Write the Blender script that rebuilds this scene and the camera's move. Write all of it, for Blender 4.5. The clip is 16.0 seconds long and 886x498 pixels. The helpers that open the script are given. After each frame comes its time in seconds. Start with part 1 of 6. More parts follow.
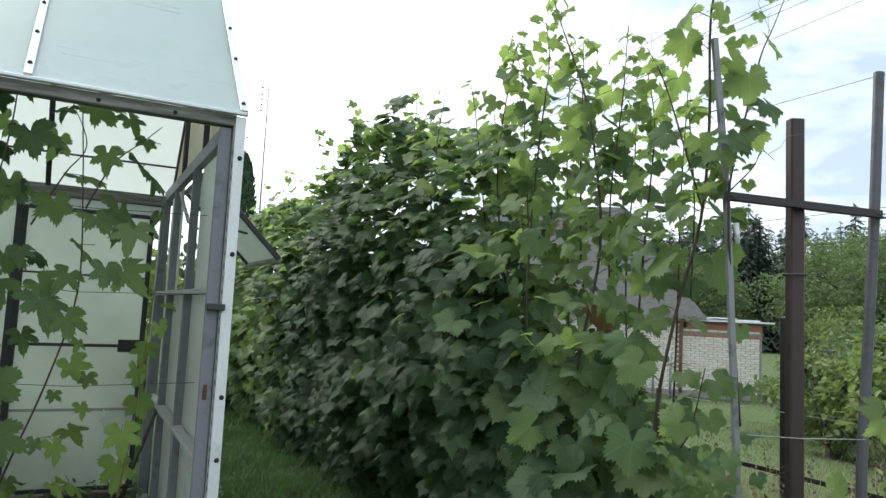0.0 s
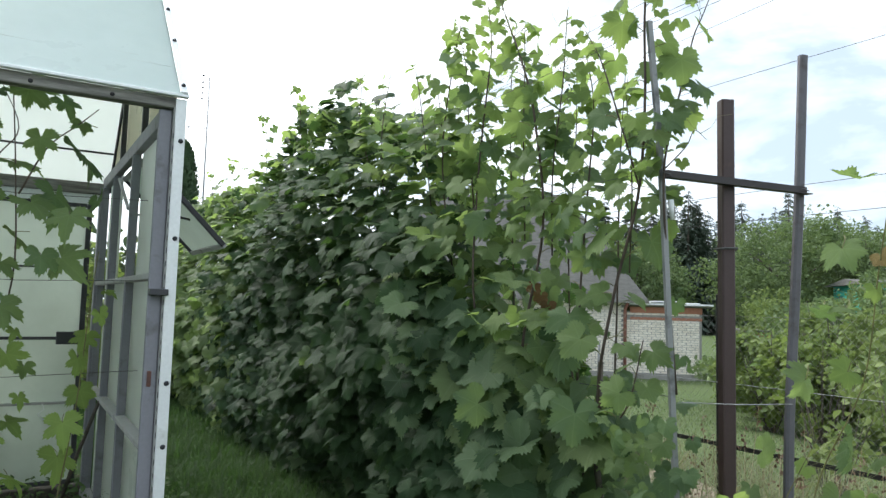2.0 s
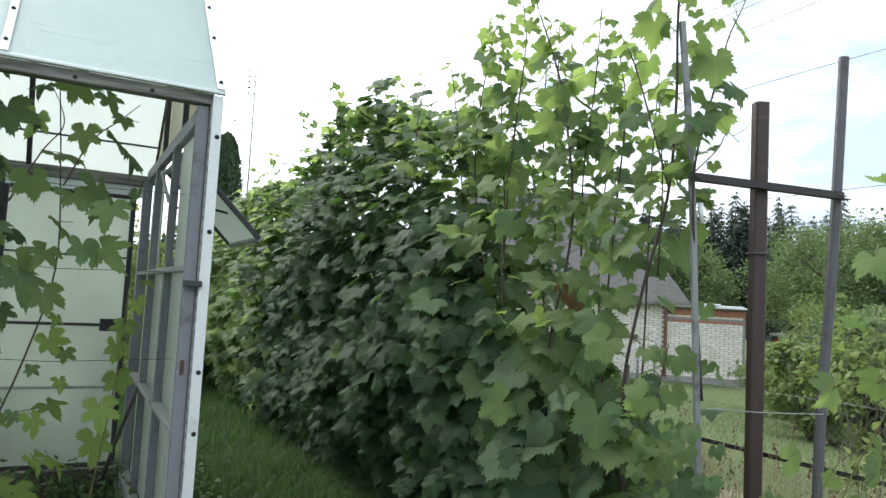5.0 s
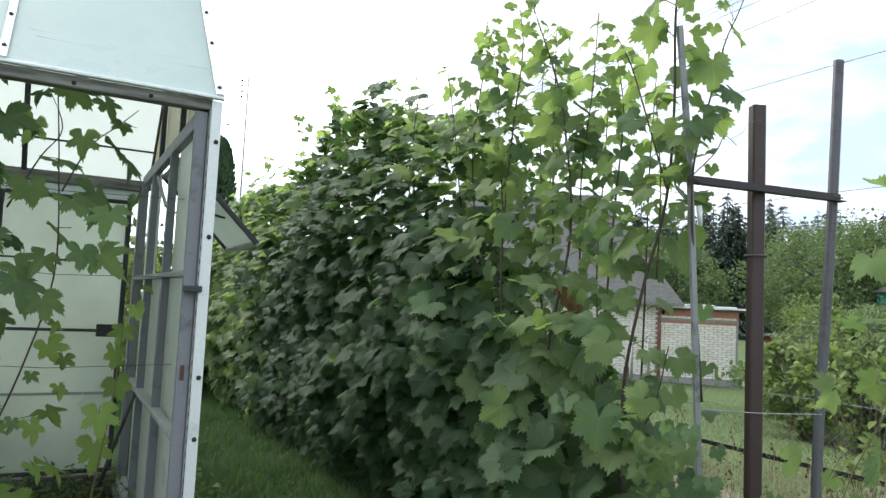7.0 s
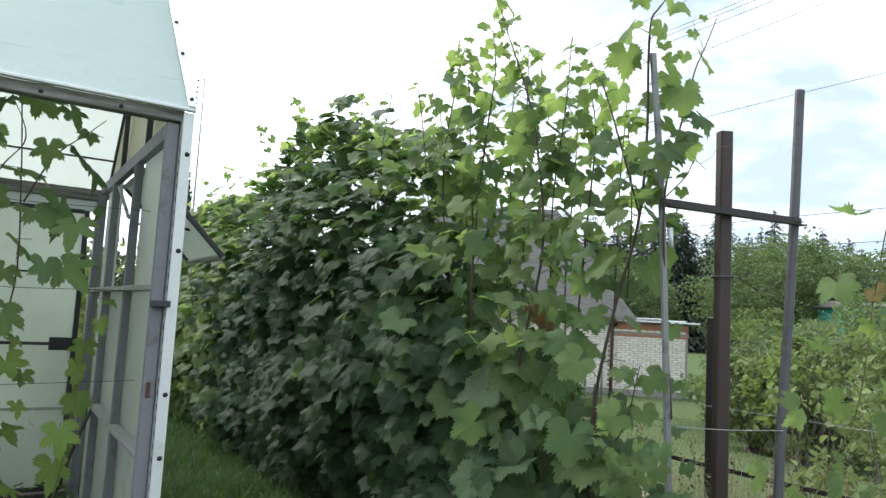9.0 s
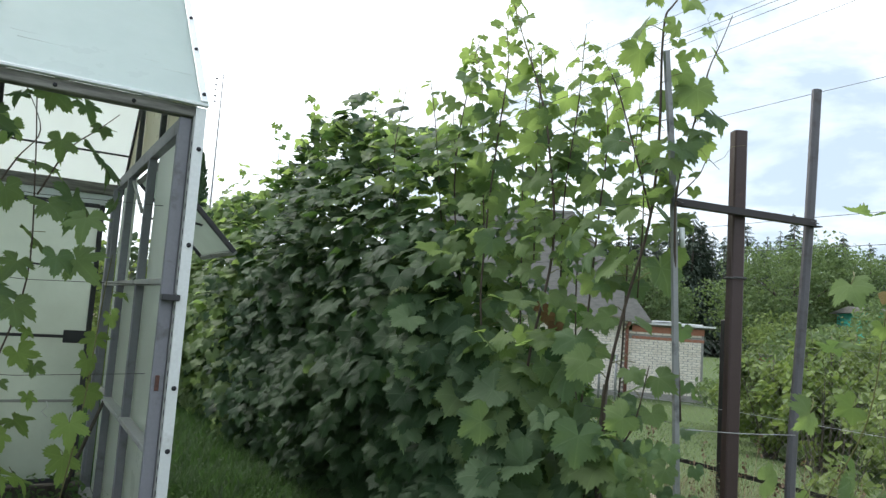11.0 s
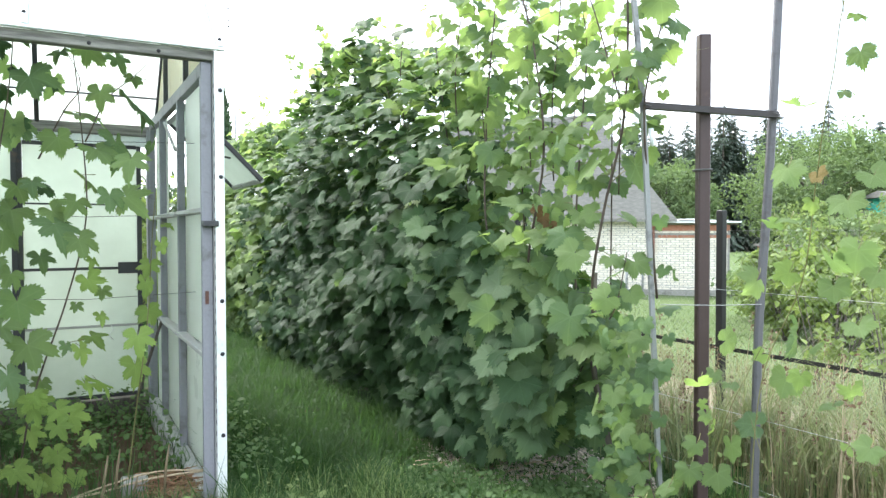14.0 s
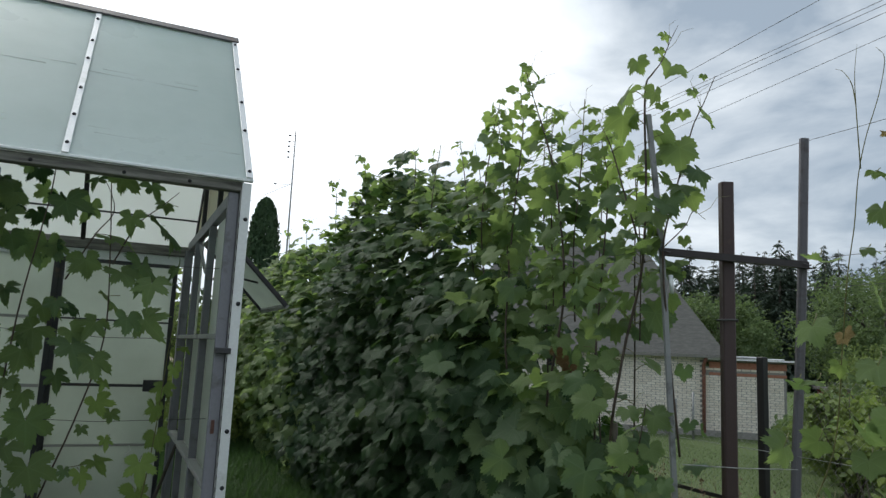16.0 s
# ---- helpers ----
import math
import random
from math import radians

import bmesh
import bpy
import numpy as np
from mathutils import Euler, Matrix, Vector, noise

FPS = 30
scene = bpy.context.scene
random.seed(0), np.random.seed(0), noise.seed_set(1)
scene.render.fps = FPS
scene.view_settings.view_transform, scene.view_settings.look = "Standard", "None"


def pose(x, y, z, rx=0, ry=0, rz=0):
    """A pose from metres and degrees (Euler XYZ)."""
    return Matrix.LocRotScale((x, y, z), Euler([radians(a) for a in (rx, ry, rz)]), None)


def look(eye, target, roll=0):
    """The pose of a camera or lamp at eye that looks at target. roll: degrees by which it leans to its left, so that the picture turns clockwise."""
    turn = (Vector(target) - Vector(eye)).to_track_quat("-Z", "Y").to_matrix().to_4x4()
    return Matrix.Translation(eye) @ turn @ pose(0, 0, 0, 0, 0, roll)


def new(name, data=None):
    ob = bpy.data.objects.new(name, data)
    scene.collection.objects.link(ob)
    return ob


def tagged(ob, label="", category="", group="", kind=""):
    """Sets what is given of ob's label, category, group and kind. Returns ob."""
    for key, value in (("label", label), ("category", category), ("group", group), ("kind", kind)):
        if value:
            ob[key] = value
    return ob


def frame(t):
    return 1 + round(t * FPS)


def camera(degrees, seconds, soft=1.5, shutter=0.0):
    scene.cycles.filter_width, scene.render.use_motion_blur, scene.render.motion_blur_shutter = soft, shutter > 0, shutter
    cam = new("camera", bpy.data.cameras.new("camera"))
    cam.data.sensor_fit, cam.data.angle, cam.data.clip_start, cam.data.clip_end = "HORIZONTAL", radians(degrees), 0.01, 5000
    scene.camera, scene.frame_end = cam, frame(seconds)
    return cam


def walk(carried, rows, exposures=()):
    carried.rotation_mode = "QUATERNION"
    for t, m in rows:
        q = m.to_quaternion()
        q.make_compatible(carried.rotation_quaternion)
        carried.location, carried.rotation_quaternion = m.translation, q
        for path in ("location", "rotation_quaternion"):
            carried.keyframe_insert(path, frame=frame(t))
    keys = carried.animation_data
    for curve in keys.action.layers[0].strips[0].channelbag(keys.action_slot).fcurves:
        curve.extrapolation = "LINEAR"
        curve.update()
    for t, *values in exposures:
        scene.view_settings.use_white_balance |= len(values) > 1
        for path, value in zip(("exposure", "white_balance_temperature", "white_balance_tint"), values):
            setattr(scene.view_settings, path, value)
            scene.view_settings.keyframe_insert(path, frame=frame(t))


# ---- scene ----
cam = camera(64.2, 16.0, 1.4)
PATH = [
    (0, (0.1198, 0.0546, 1.574), (1.0279, 1.8275, 1.76), 2.8),
    (0.5, (0.0999, 0.0572, 1.572), (1.0302, 1.8192, 1.749), 2.4),
    (1, (0.087, 0.0462, 1.546), (1.0749, 1.7765, 1.719), 1.7),
    (1.5, (0.0894, 0.0269, 1.532), (1.1148, 1.7362, 1.697), 1.2),
    (2, (0.117, 0.0207, 1.528), (1.154, 1.724, 1.692), 1.6),
    (2.5, (0.1379, -0.0071, 1.547), (1.1326, 1.7207, 1.707), 2.6),
    (3, (0.1426, -0.0105, 1.542), (1.075, 1.7524, 1.694), 3.2),
    (3.5, (0.1518, -0.0082, 1.542), (1.0766, 1.7593, 1.689), 3.1),
    (4, (0.152, -0.0183, 1.534), (1.0816, 1.7469, 1.68), 2.9),
    (4.5, (0.1525, -0.0243, 1.539), (1.0764, 1.7443, 1.682), 3.1),
    (5, (0.1623, -0.0271, 1.54), (1.0986, 1.7345, 1.688), 3.1),
    (7.5, (0.0969, -0.0178, 1.544), (1.0639, 1.7262, 1.703), 2.4),
    (8, (0.0561, -0.0015, 1.535), (1.0928, 1.6998, 1.707), 2),
    (8.5, (0.0409, 0.0098, 1.555), (1.1159, 1.6869, 1.73), 1.9),
    (9, (0.0362, 0.0131, 1.565), (1.0996, 1.6963, 1.759), 3.1),
    (11.5, (0.087, 0.0091, 1.548), (1.1046, 1.721, 1.729), 3.8),
    (12, (0.108, -0.0047, 1.515), (1.1243, 1.7164, 1.577), 3.2),
    (12.5, (0.1275, -0.1116, 1.47), (1.1226, 1.6212, 1.396), 2.9),
    (13, (0.0312, -0.2734, 1.468), (1.0334, 1.4478, 1.287), 2.2),
    (13.5, (-0.031, -0.3858, 1.465), (0.9626, 1.3401, 1.279), 1),
    (14, (-0.0269, -0.4222, 1.515), (0.9347, 1.3303, 1.466), -0.1),
    (14.5, (0.0374, -0.4324, 1.548), (0.9557, 1.3417, 1.647), -1),
    (15, (0.1179, -0.4298, 1.577), (0.9291, 1.3859, 1.788), 0.9),
    (15.5, (0.16, -0.4433, 1.6), (0.9676, 1.3648, 1.88), 2.6),
    (16, (0.1648, -0.4336, 1.6), (0.9858, 1.3663, 1.891), 2.6),
]
EXPOSURES = [(0.0, 0.83), (3.5, 1.05), (5.0, 1.07), (9.0, 0.98), (11.5, 0.83), (12.5, 1.68), (13.0, 1.88), (13.5, 2.18), (14.2, 2.22), (15.0, 0.90), (15.4, 0.34), (16.0, -0.06)]
walk(cam, [(t, look(eye, target, roll)) for t, eye, target, roll in PATH], EXPOSURES)

# ---------------------------------------------------------------- world, sun
SUN_EL, SUN_AZ = radians(52), radians(-25)      # azimuth from +y towards +x
SUN_DIR = Vector((math.sin(SUN_AZ) * math.cos(SUN_EL), math.cos(SUN_AZ) * math.cos(SUN_EL), math.sin(SUN_EL)))
GLOW_DIR = Vector((math.sin(radians(2)) * math.cos(radians(32)), math.cos(radians(2)) * math.cos(radians(32)), math.sin(radians(32))))   # thin bright cloud
world = bpy.data.worlds.new("overcast_sky")
scene.world = world
world.use_nodes = True
wt = world.node_tree
wt.nodes.clear()


def wnode(kind, **kw):
    n = wt.nodes.new(kind)
    for k, v in kw.items():
        n.inputs[k].default_value = v
    return n


w_out = wnode("ShaderNodeOutputWorld")
w_bg = wnode("ShaderNodeBackground", Strength=1.0)
w_sky = wnode("ShaderNodeTexSky")
w_sky.sky_type = "NISHITA"
w_sky.sun_disc = False
w_sky.sun_elevation = SUN_EL
w_sky.sun_rotation = SUN_AZ
w_skyk = wnode("ShaderNodeVectorMath")
w_skyk.operation = "SCALE"
w_skyk.inputs["Scale"].default_value = 0.1
w_tc = wnode("ShaderNodeTexCoord")
w_map = wnode("ShaderNodeMapping")
w_map.inputs["Scale"].default_value = (1.0, 1.0, 2.6)
w_n1 = wnode("ShaderNodeTexNoise", Scale=3.0, Detail=7.0, Roughness=0.54, Distortion=0.25)
w_r1 = wnode("ShaderNodeValToRGB")
w_r1.color_ramp.elements[0].position, w_r1.color_ramp.elements[0].color = 0.40, (0.41, 0.50, 0.60, 1)
w_r1.color_ramp.elements[1].position, w_r1.color_ramp.elements[1].color = 0.64, (1.04, 1.11, 1.16, 1)
w_dot = wnode("ShaderNodeVectorMath")
w_dot.operation = "DOT_PRODUCT"
w_dot.inputs[1].default_value = GLOW_DIR
w_glow = wnode("ShaderNodeMapRange")
w_glow.inputs["From Min"].default_value, w_glow.inputs["From Max"].default_value = 0.84, 0.97
w_glow.inputs["To Min"].default_value, w_glow.inputs["To Max"].default_value = 0.0, 0.9
w_gm = wnode("ShaderNodeMix")
w_gm.data_type = "RGBA"
w_gm.inputs["B"].default_value = (1.95, 2.02, 2.08, 1)
w_mix = wnode("ShaderNodeMix")
w_mix.data_type = "RGBA"
w_mix.inputs["Factor"].default_value = 0.88
for a, b in ((w_tc.outputs["Generated"], w_map.inputs["Vector"]), (w_map.outputs[0], w_n1.inputs["Vector"]),
             (w_n1.outputs["Fac"], w_r1.inputs["Fac"]), (w_tc.outputs["Generated"], w_dot.inputs[0]),
             (w_dot.outputs["Value"], w_glow.inputs["Value"]), (w_glow.outputs["Result"], w_gm.inputs["Factor"]),
             (w_r1.outputs["Color"], w_gm.inputs["A"]), (w_sky.outputs["Color"], w_skyk.inputs[0]),
             (w_skyk.outputs["Vector"], w_mix.inputs["A"]), (w_gm.outputs["Result"], w_mix.inputs["B"]),
             (w_mix.outputs["Result"], w_bg.inputs["Color"]), (w_bg.outputs[0], w_out.inputs["Surface"])):
    wt.links.new(a, b)

sun = new("sun", bpy.data.lights.new("sun", "SUN"))
sun.data.energy, sun.data.angle, sun.data.color = 1.9, radians(25), (1.0, 0.97, 0.92)
sun.matrix_world = look(SUN_DIR * 50, (0, 0, 0))


# ---------------------------------------------------------------- materials
class Mat:
    """A small wrapper that lays nodes for one material."""

    def __init__(self, name, rough=0.6, metal=0.0, spec=0.4):
        self.m = bpy.data.materials.new(name)
        self.m.use_nodes = True
        self.t = self.m.node_tree
        self.p = self.t.nodes["Principled BSDF"]
        self.out = self.t.nodes["Material Output"]
        self.p.inputs["Roughness"].default_value = rough
        self.p.inputs["Metallic"].default_value = metal
        self.p.inputs["Specular IOR Level"].default_value = spec

    def node(self, kind, **kw):
        n = self.t.nodes.new(kind)
        for k, v in kw.items():
            n.inputs[k].default_value = v
        return n

    def link(self, a, b):
        self.t.links.new(a, b)

    def math(self, op, a, b=0.0, c=0.0):
        n = self.t.nodes.new("ShaderNodeMath")
        n.operation = op
        for i, v in enumerate((a, b, c)):
            if isinstance(v, (int, float)):
                n.inputs[i].default_value = v
            else:
                self.link(v, n.inputs[i])
        return n.outputs[0]

    def coord(self, scale=(1, 1, 1), which="Object"):
        c, m = self.node("ShaderNodeTexCoord"), self.node("ShaderNodeMapping")
        m.inputs["Scale"].default_value = scale
        self.link(c.outputs[which], m.inputs["Vector"])
        return m.outputs[0]

    def noise(self, vec, scale, detail=4.0, rough=0.6):
        n = self.node("ShaderNodeTexNoise", Scale=scale, Detail=detail, Roughness=rough)
        self.link(vec, n.inputs["Vector"])
        return n.outputs["Fac"]

    def ramp(self, fac, *stops):
        n = self.node("ShaderNodeValToRGB")
        e = n.color_ramp.elements
        while len(e) < len(stops):
            e.new(0.5)
        for el, (pos, col) in zip(e, stops):
            el.position, el.color = pos, (*col, 1)
        self.link(fac, n.inputs["Fac"])
        return n.outputs["Color"]

    def mix(self, fac, a, b, blend="MIX"):
        n = self.node("ShaderNodeMix")
        n.data_type, n.blend_type = "RGBA", blend
        for sock, v in ((n.inputs["Factor"], fac), (n.inputs["A"], a), (n.inputs["B"], b)):
            if isinstance(v, (int, float)):
                sock.default_value = v
            elif isinstance(v, tuple):
                sock.default_value = (*v, 1)
            else:
                self.link(v, sock)
        return n.outputs["Result"]

    def bump(self, fac, strength=0.3, distance=0.01):
        n = self.node("ShaderNodeBump", Strength=strength, Distance=distance)
        self.link(fac, n.inputs["Height"])
        self.link(n.outputs[0], self.p.inputs["Normal"])
        return n.outputs[0]

    def colour(self, c):
        self.link(c, self.p.inputs["Base Color"])


def painted(name, col, worn, rough=0.5, metal=0.0, amount=0.55, scale=9.0):
    """Paint or metal with stains at two scales and fine relief."""
    M = Mat(name, rough, metal)
    v = M.coord()
    big, fine = M.noise(v, scale, 5), M.noise(v, scale * 9, 3)
    tone = M.mix(fine, tuple(c * 0.86 for c in col), tuple(min(1, c * 1.12) for c in col))
    mask = M.ramp(big, (amount, (0, 0, 0)), (amount + 0.14, (1, 1, 1)))
    M.colour(M.mix(mask, tone, worn))
    M.link(M.math("MULTIPLY_ADD", big, 0.35, rough - 0.15), M.p.inputs["Roughness"])
    M.bump(fine, 0.25, 0.002)
    return M.m


def leaf_material(name, dark, light, trans, t_amount=0.35, gloss=0.42):
    """Grape leaf: veins from the blade's own layout, tone by leaf, light through the blade."""
    M = Mat(name, gloss, 0.0, 0.11)
    uv = M.node("ShaderNodeUVMap")
    sep = M.node("ShaderNodeSeparateXYZ")
    M.link(uv.outputs[0], sep.inputs[0])
    x = M.math("MULTIPLY_ADD", sep.outputs[0], 2.0, -1.0)
    y = M.math("MULTIPLY_ADD", sep.outputs[1], 2.0, -1.0)
    r = M.math("SQRT", M.math("ADD", M.math("MULTIPLY", x, x), M.math("MULTIPLY", y, y)))
    a = M.math("DIVIDE", M.math("ARCTAN2", x, y), 0.96)
    off = M.math("MULTIPLY", M.math("ABSOLUTE", M.math("SUBTRACT", M.math("FRACT", M.math("ADD", a, 0.5)), 0.5)), r)
    vein = M.ramp(off, (0.008, (1, 1, 1)), (0.03, (0, 0, 0)))
    info, geo = M.node("ShaderNodeObjectInfo"), M.node("ShaderNodeNewGeometry")
    rnd = M.math("FRACT", M.math("ADD", info.outputs["Random"], geo.outputs["Random Per Island"]))
    v = M.coord((1, 1, 1), "Object")
    blot = M.noise(v, 14.0, 4)
    tone = M.mix(rnd, dark, light)
    tone = M.mix(M.math("MULTIPLY", blot, 0.5), tone, tuple(c * 0.55 for c in dark))
    tone = M.mix(M.math("MULTIPLY", vein, 0.16), tone, tuple(min(1, c * 1.9) for c in light))
    M.colour(tone)
    M.bump(M.math("SUBTRACT", M.noise(v, 60.0, 3), M.math("MULTIPLY", vein, 0.6)), 0.5, 0.006)
    tr = M.node("ShaderNodeBsdfTranslucent")
    M.link(M.mix(rnd, tuple(c * 0.7 for c in trans), trans), tr.inputs["Color"])
    ms = M.node("ShaderNodeMixShader")
    ms.inputs[0].default_value = t_amount
    M.link(M.p.outputs[0], ms.inputs[1])
    M.link(tr.outputs[0], ms.inputs[2])
    M.link(ms.outputs[0], M.out.inputs["Surface"])
    return M.m


def foliage_material(name, dark, light, trans, t_amount=0.3, patch=2.2):
    M = Mat(name, 0.6, 0.0, 0.25)
    geo = M.node("ShaderNodeNewGeometry")
    info = M.node("ShaderNodeObjectInfo")
    rnd = M.math("FRACT", M.math("ADD", info.outputs["Random"], geo.outputs["Random Per Island"]))
    big = M.ramp(M.noise(M.coord(), patch, 3), (0.32, (0, 0, 0)), (0.68, (1, 1, 1)))
    M.colour(M.mix(M.math("MULTIPLY_ADD", rnd, 0.6, M.math("MULTIPLY", big, 0.4)), dark, light))
    tr = M.node("ShaderNodeBsdfTranslucent")
    tr.inputs["Color"].default_value = (*trans, 1)
    ms = M.node("ShaderNodeMixShader")
    ms.inputs[0].default_value = t_amount
    M.link(M.p.outputs[0], ms.inputs[1])
    M.link(tr.outputs[0], ms.inputs[2])
    M.link(ms.outputs[0], M.out.inputs["Surface"])
    return M.m


def sheet_material(name, col, trans, grime, amount=0.5, lines=0.0):
    """Clouded plastic glazing that lets soft light through."""
    M = Mat(name, 0.28, 0.0, 0.5)
    v = M.coord()
    big, fine = M.noise(v, 1.6, 5), M.noise(v, 22.0, 3)
    tone = M.mix(M.ramp(big, (0.35, (0, 0, 0)), (0.75, (1, 1, 1))), col, grime)
    tone = M.mix(M.math("MULTIPLY", fine, 0.25), tone, grime)
    M.colour(tone)
    M.link(M.math("MULTIPLY_ADD", big, 0.3, 0.15), M.p.inputs["Roughness"])
    M.bump(M.noise(v, 5.0, 2), 0.12, 0.01)
    tr = M.node("ShaderNodeBsdfTranslucent")
    M.link(M.mix(M.math("MULTIPLY", big, 0.5), trans, tuple(c * 0.8 for c in trans)), tr.inputs["Color"])
    ms = M.node("ShaderNodeMixShader")
    ms.inputs[0].default_value = amount
    M.link(M.p.outputs[0], ms.inputs[1])
    M.link(tr.outputs[0], ms.inputs[2])
    M.link(ms.outputs[0], M.out.inputs["Surface"])
    return M.m


def wood_material(name, dark, light, rough=0.8, along=(14, 14, 1.2)):
    M = Mat(name, rough)
    v = M.coord(along)
    g = M.noise(v, 2.2, 6, 0.7)
    M.colour(M.ramp(g, (0.3, dark), (0.7, light)))
    M.bump(g, 0.4, 0.004)
    return M.m


def ground_material():
    M = Mat("soil_and_turf", 0.95, 0.0, 0.1)
    c = M.node("ShaderNodeTexCoord")
    sep = M.node("ShaderNodeSeparateXYZ")
    M.link(c.outputs["Object"], sep.inputs[0])
    v = M.coord()
    big, mid, fine = M.noise(v, 0.5, 4), M.noise(v, 4.0, 5), M.noise(v, 45.0, 3)
    turf = M.mix(fine, (0.017, 0.038, 0.013), (0.044, 0.084, 0.026))
    soil = M.mix(fine, (0.045, 0.035, 0.024), (0.12, 0.10, 0.07))
    base = M.mix(M.ramp(mid, (0.52, (0, 0, 0)), (0.68, (1, 1, 1))), turf, soil)
    sand = M.mix(fine, (0.22, 0.18, 0.13), (0.37, 0.315, 0.24))
    xs = M.math("ADD", sep.outputs[0], M.math("MULTIPLY", M.math("SUBTRACT", mid, 0.5), 0.9))
    strip = M.math("MULTIPLY", M.math("GREATER_THAN", xs, 4.55), M.math("LESS_THAN", xs, 5.6))
    base = M.mix(M.math("MULTIPLY", strip, M.ramp(big, (0.3, (0.3, 0.3, 0.3)), (0.5, (1, 1, 1)))), base, sand)
    bed = M.math("MULTIPLY", M.math("LESS_THAN", M.math("ADD", sep.outputs[0], M.math("MULTIPLY", M.math("SUBTRACT", mid, 0.5), 0.3)), 0.72), M.math("GREATER_THAN", M.math("ADD", sep.outputs[1], M.math("MULTIPLY", M.math("SUBTRACT", mid, 0.5), 0.5)), 3.5))
    base = M.mix(M.math("MULTIPLY", bed, M.math("LESS_THAN", sep.outputs[1], 6.2)), base, M.mix(fine, (0.050, 0.033, 0.022), (0.135, 0.092, 0.060)))
    lawn = M.mix(fine, (0.055, 0.090, 0.035), (0.10, 0.145, 0.058))
    base = M.mix(M.math("GREATER_THAN", xs, 5.6), base, M.mix(M.math("MULTIPLY", big, 0.4), lawn, (0.13, 0.145, 0.07)))
    M.colour(base)
    M.bump(M.math("ADD", mid, M.math("MULTIPLY", fine, 0.4)), 0.8, 0.03)
    return M.m


def brick_material():
    """Pale lime brick, each a little different, with stains."""
    M = Mat("white_brick", 0.85, 0.0, 0.2)
    info, geo = M.node("ShaderNodeObjectInfo"), M.node("ShaderNodeNewGeometry")
    rnd = M.math("FRACT", M.math("ADD", info.outputs["Random"], geo.outputs["Random Per Island"]))
    v = M.coord()
    tone = M.mix(rnd, (0.76, 0.70, 0.61), (0.89, 0.84, 0.76))
    g = M.noise(v, 18.0, 5)
    M.colour(M.mix(M.math("MULTIPLY", g, 0.22), tone, (0.54, 0.47, 0.39)))
    M.bump(g, 0.4, 0.004)
    return M.m


STEEL = painted("galvanised_steel", (0.27, 0.275, 0.28), (0.13, 0.13, 0.135), 0.5, 0.35, 0.55, 12)
DULLSTEEL = painted("dull_steel", (0.125, 0.120, 0.132), (0.085, 0.075, 0.075), 0.5, 0.3, 0.55, 10)
BROWN = painted("brown_enamel", (0.060, 0.037, 0.036), (0.105, 0.062, 0.048), 0.42, 0.0, 0.66, 10)
BARPAINT = painted("dark_primer", (0.030, 0.024, 0.024), (0.08, 0.05, 0.035), 0.45, 0.0, 0.62, 12)
BLACKRAIL = painted("black_bitumen_paint", (0.012, 0.012, 0.012), (0.04, 0.03, 0.025), 0.5, 0.0, 0.66, 8)
GREYPAINT = painted("grey_frame_paint", (0.22, 0.22, 0.245), (0.13, 0.125, 0.13), 0.55, 0.0, 0.58, 7)
GREYLIGHT = painted("light_grey_frame_paint", (0.36, 0.36, 0.35), (0.22, 0.21, 0.19), 0.6, 0.0, 0.58, 9)
DARKFRAME = painted("dark_frame_paint", (0.05, 0.05, 0.055), (0.10, 0.075, 0.06), 0.55, 0.0, 0.62, 9)
TRIM = painted("white_aluminium", (0.78, 0.80, 0.80), (0.52, 0.53, 0.50), 0.38, 0.15, 0.64, 6)
PIPEGREY = painted("grey_plastic", (0.14, 0.16, 0.19), (0.10, 0.11, 0.12), 0.5, 0.0, 0.6, 20)
UNRIPE = painted("unripe_grape", (0.26, 0.36, 0.10), (0.20, 0.28, 0.08), 0.4, 0.0, 0.5, 30)
RUBBER = painted("dark_bolt", (0.035, 0.035, 0.04), (0.09, 0.06, 0.05), 0.6, 0.3, 0.6, 60)
RUST = painted("rust", (0.13, 0.065, 0.05), (0.08, 0.05, 0.045), 0.85, 0.1, 0.5, 60)
OLDWOOD = wood_material("weathered_wood", (0.085, 0.080, 0.075), (0.34, 0.325, 0.30), 0.9, (1.6, 22, 22))
PLINTH = painted("concrete", (0.30, 0.29, 0.27), (0.16, 0.16, 0.14), 0.9, 0.0, 0.5, 5)
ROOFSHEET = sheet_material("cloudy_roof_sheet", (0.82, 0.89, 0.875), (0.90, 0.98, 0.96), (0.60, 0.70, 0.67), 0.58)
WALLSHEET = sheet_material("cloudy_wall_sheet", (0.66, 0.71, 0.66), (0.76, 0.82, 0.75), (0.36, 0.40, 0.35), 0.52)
# Lighter copy of the wall sheet: sky glow through the gable put into it.
GABLESHEET = sheet_material("lit_gable_sheet", (0.76, 0.78, 0.73), (0.90, 0.93, 0.87), (0.60, 0.62, 0.55), 0.66)
PALESHEET = sheet_material("pale_roof_sheet", (0.74, 0.78, 0.75), (0.88, 0.92, 0.89), (0.62, 0.66, 0.62), 0.62)
YELLOWSHEET = sheet_material("yellowed_sheet", (0.66, 0.64, 0.52), (0.80, 0.77, 0.60), (0.50, 0.46, 0.32), 0.55)
WIREMAT = painted("zinc_wire", (0.42, 0.42, 0.42), (0.25, 0.24, 0.23), 0.45, 0.6, 0.6, 20)
DARKWIRE = painted("old_wire", (0.10, 0.10, 0.10), (0.16, 0.12, 0.09), 0.55, 0.4, 0.6, 20)
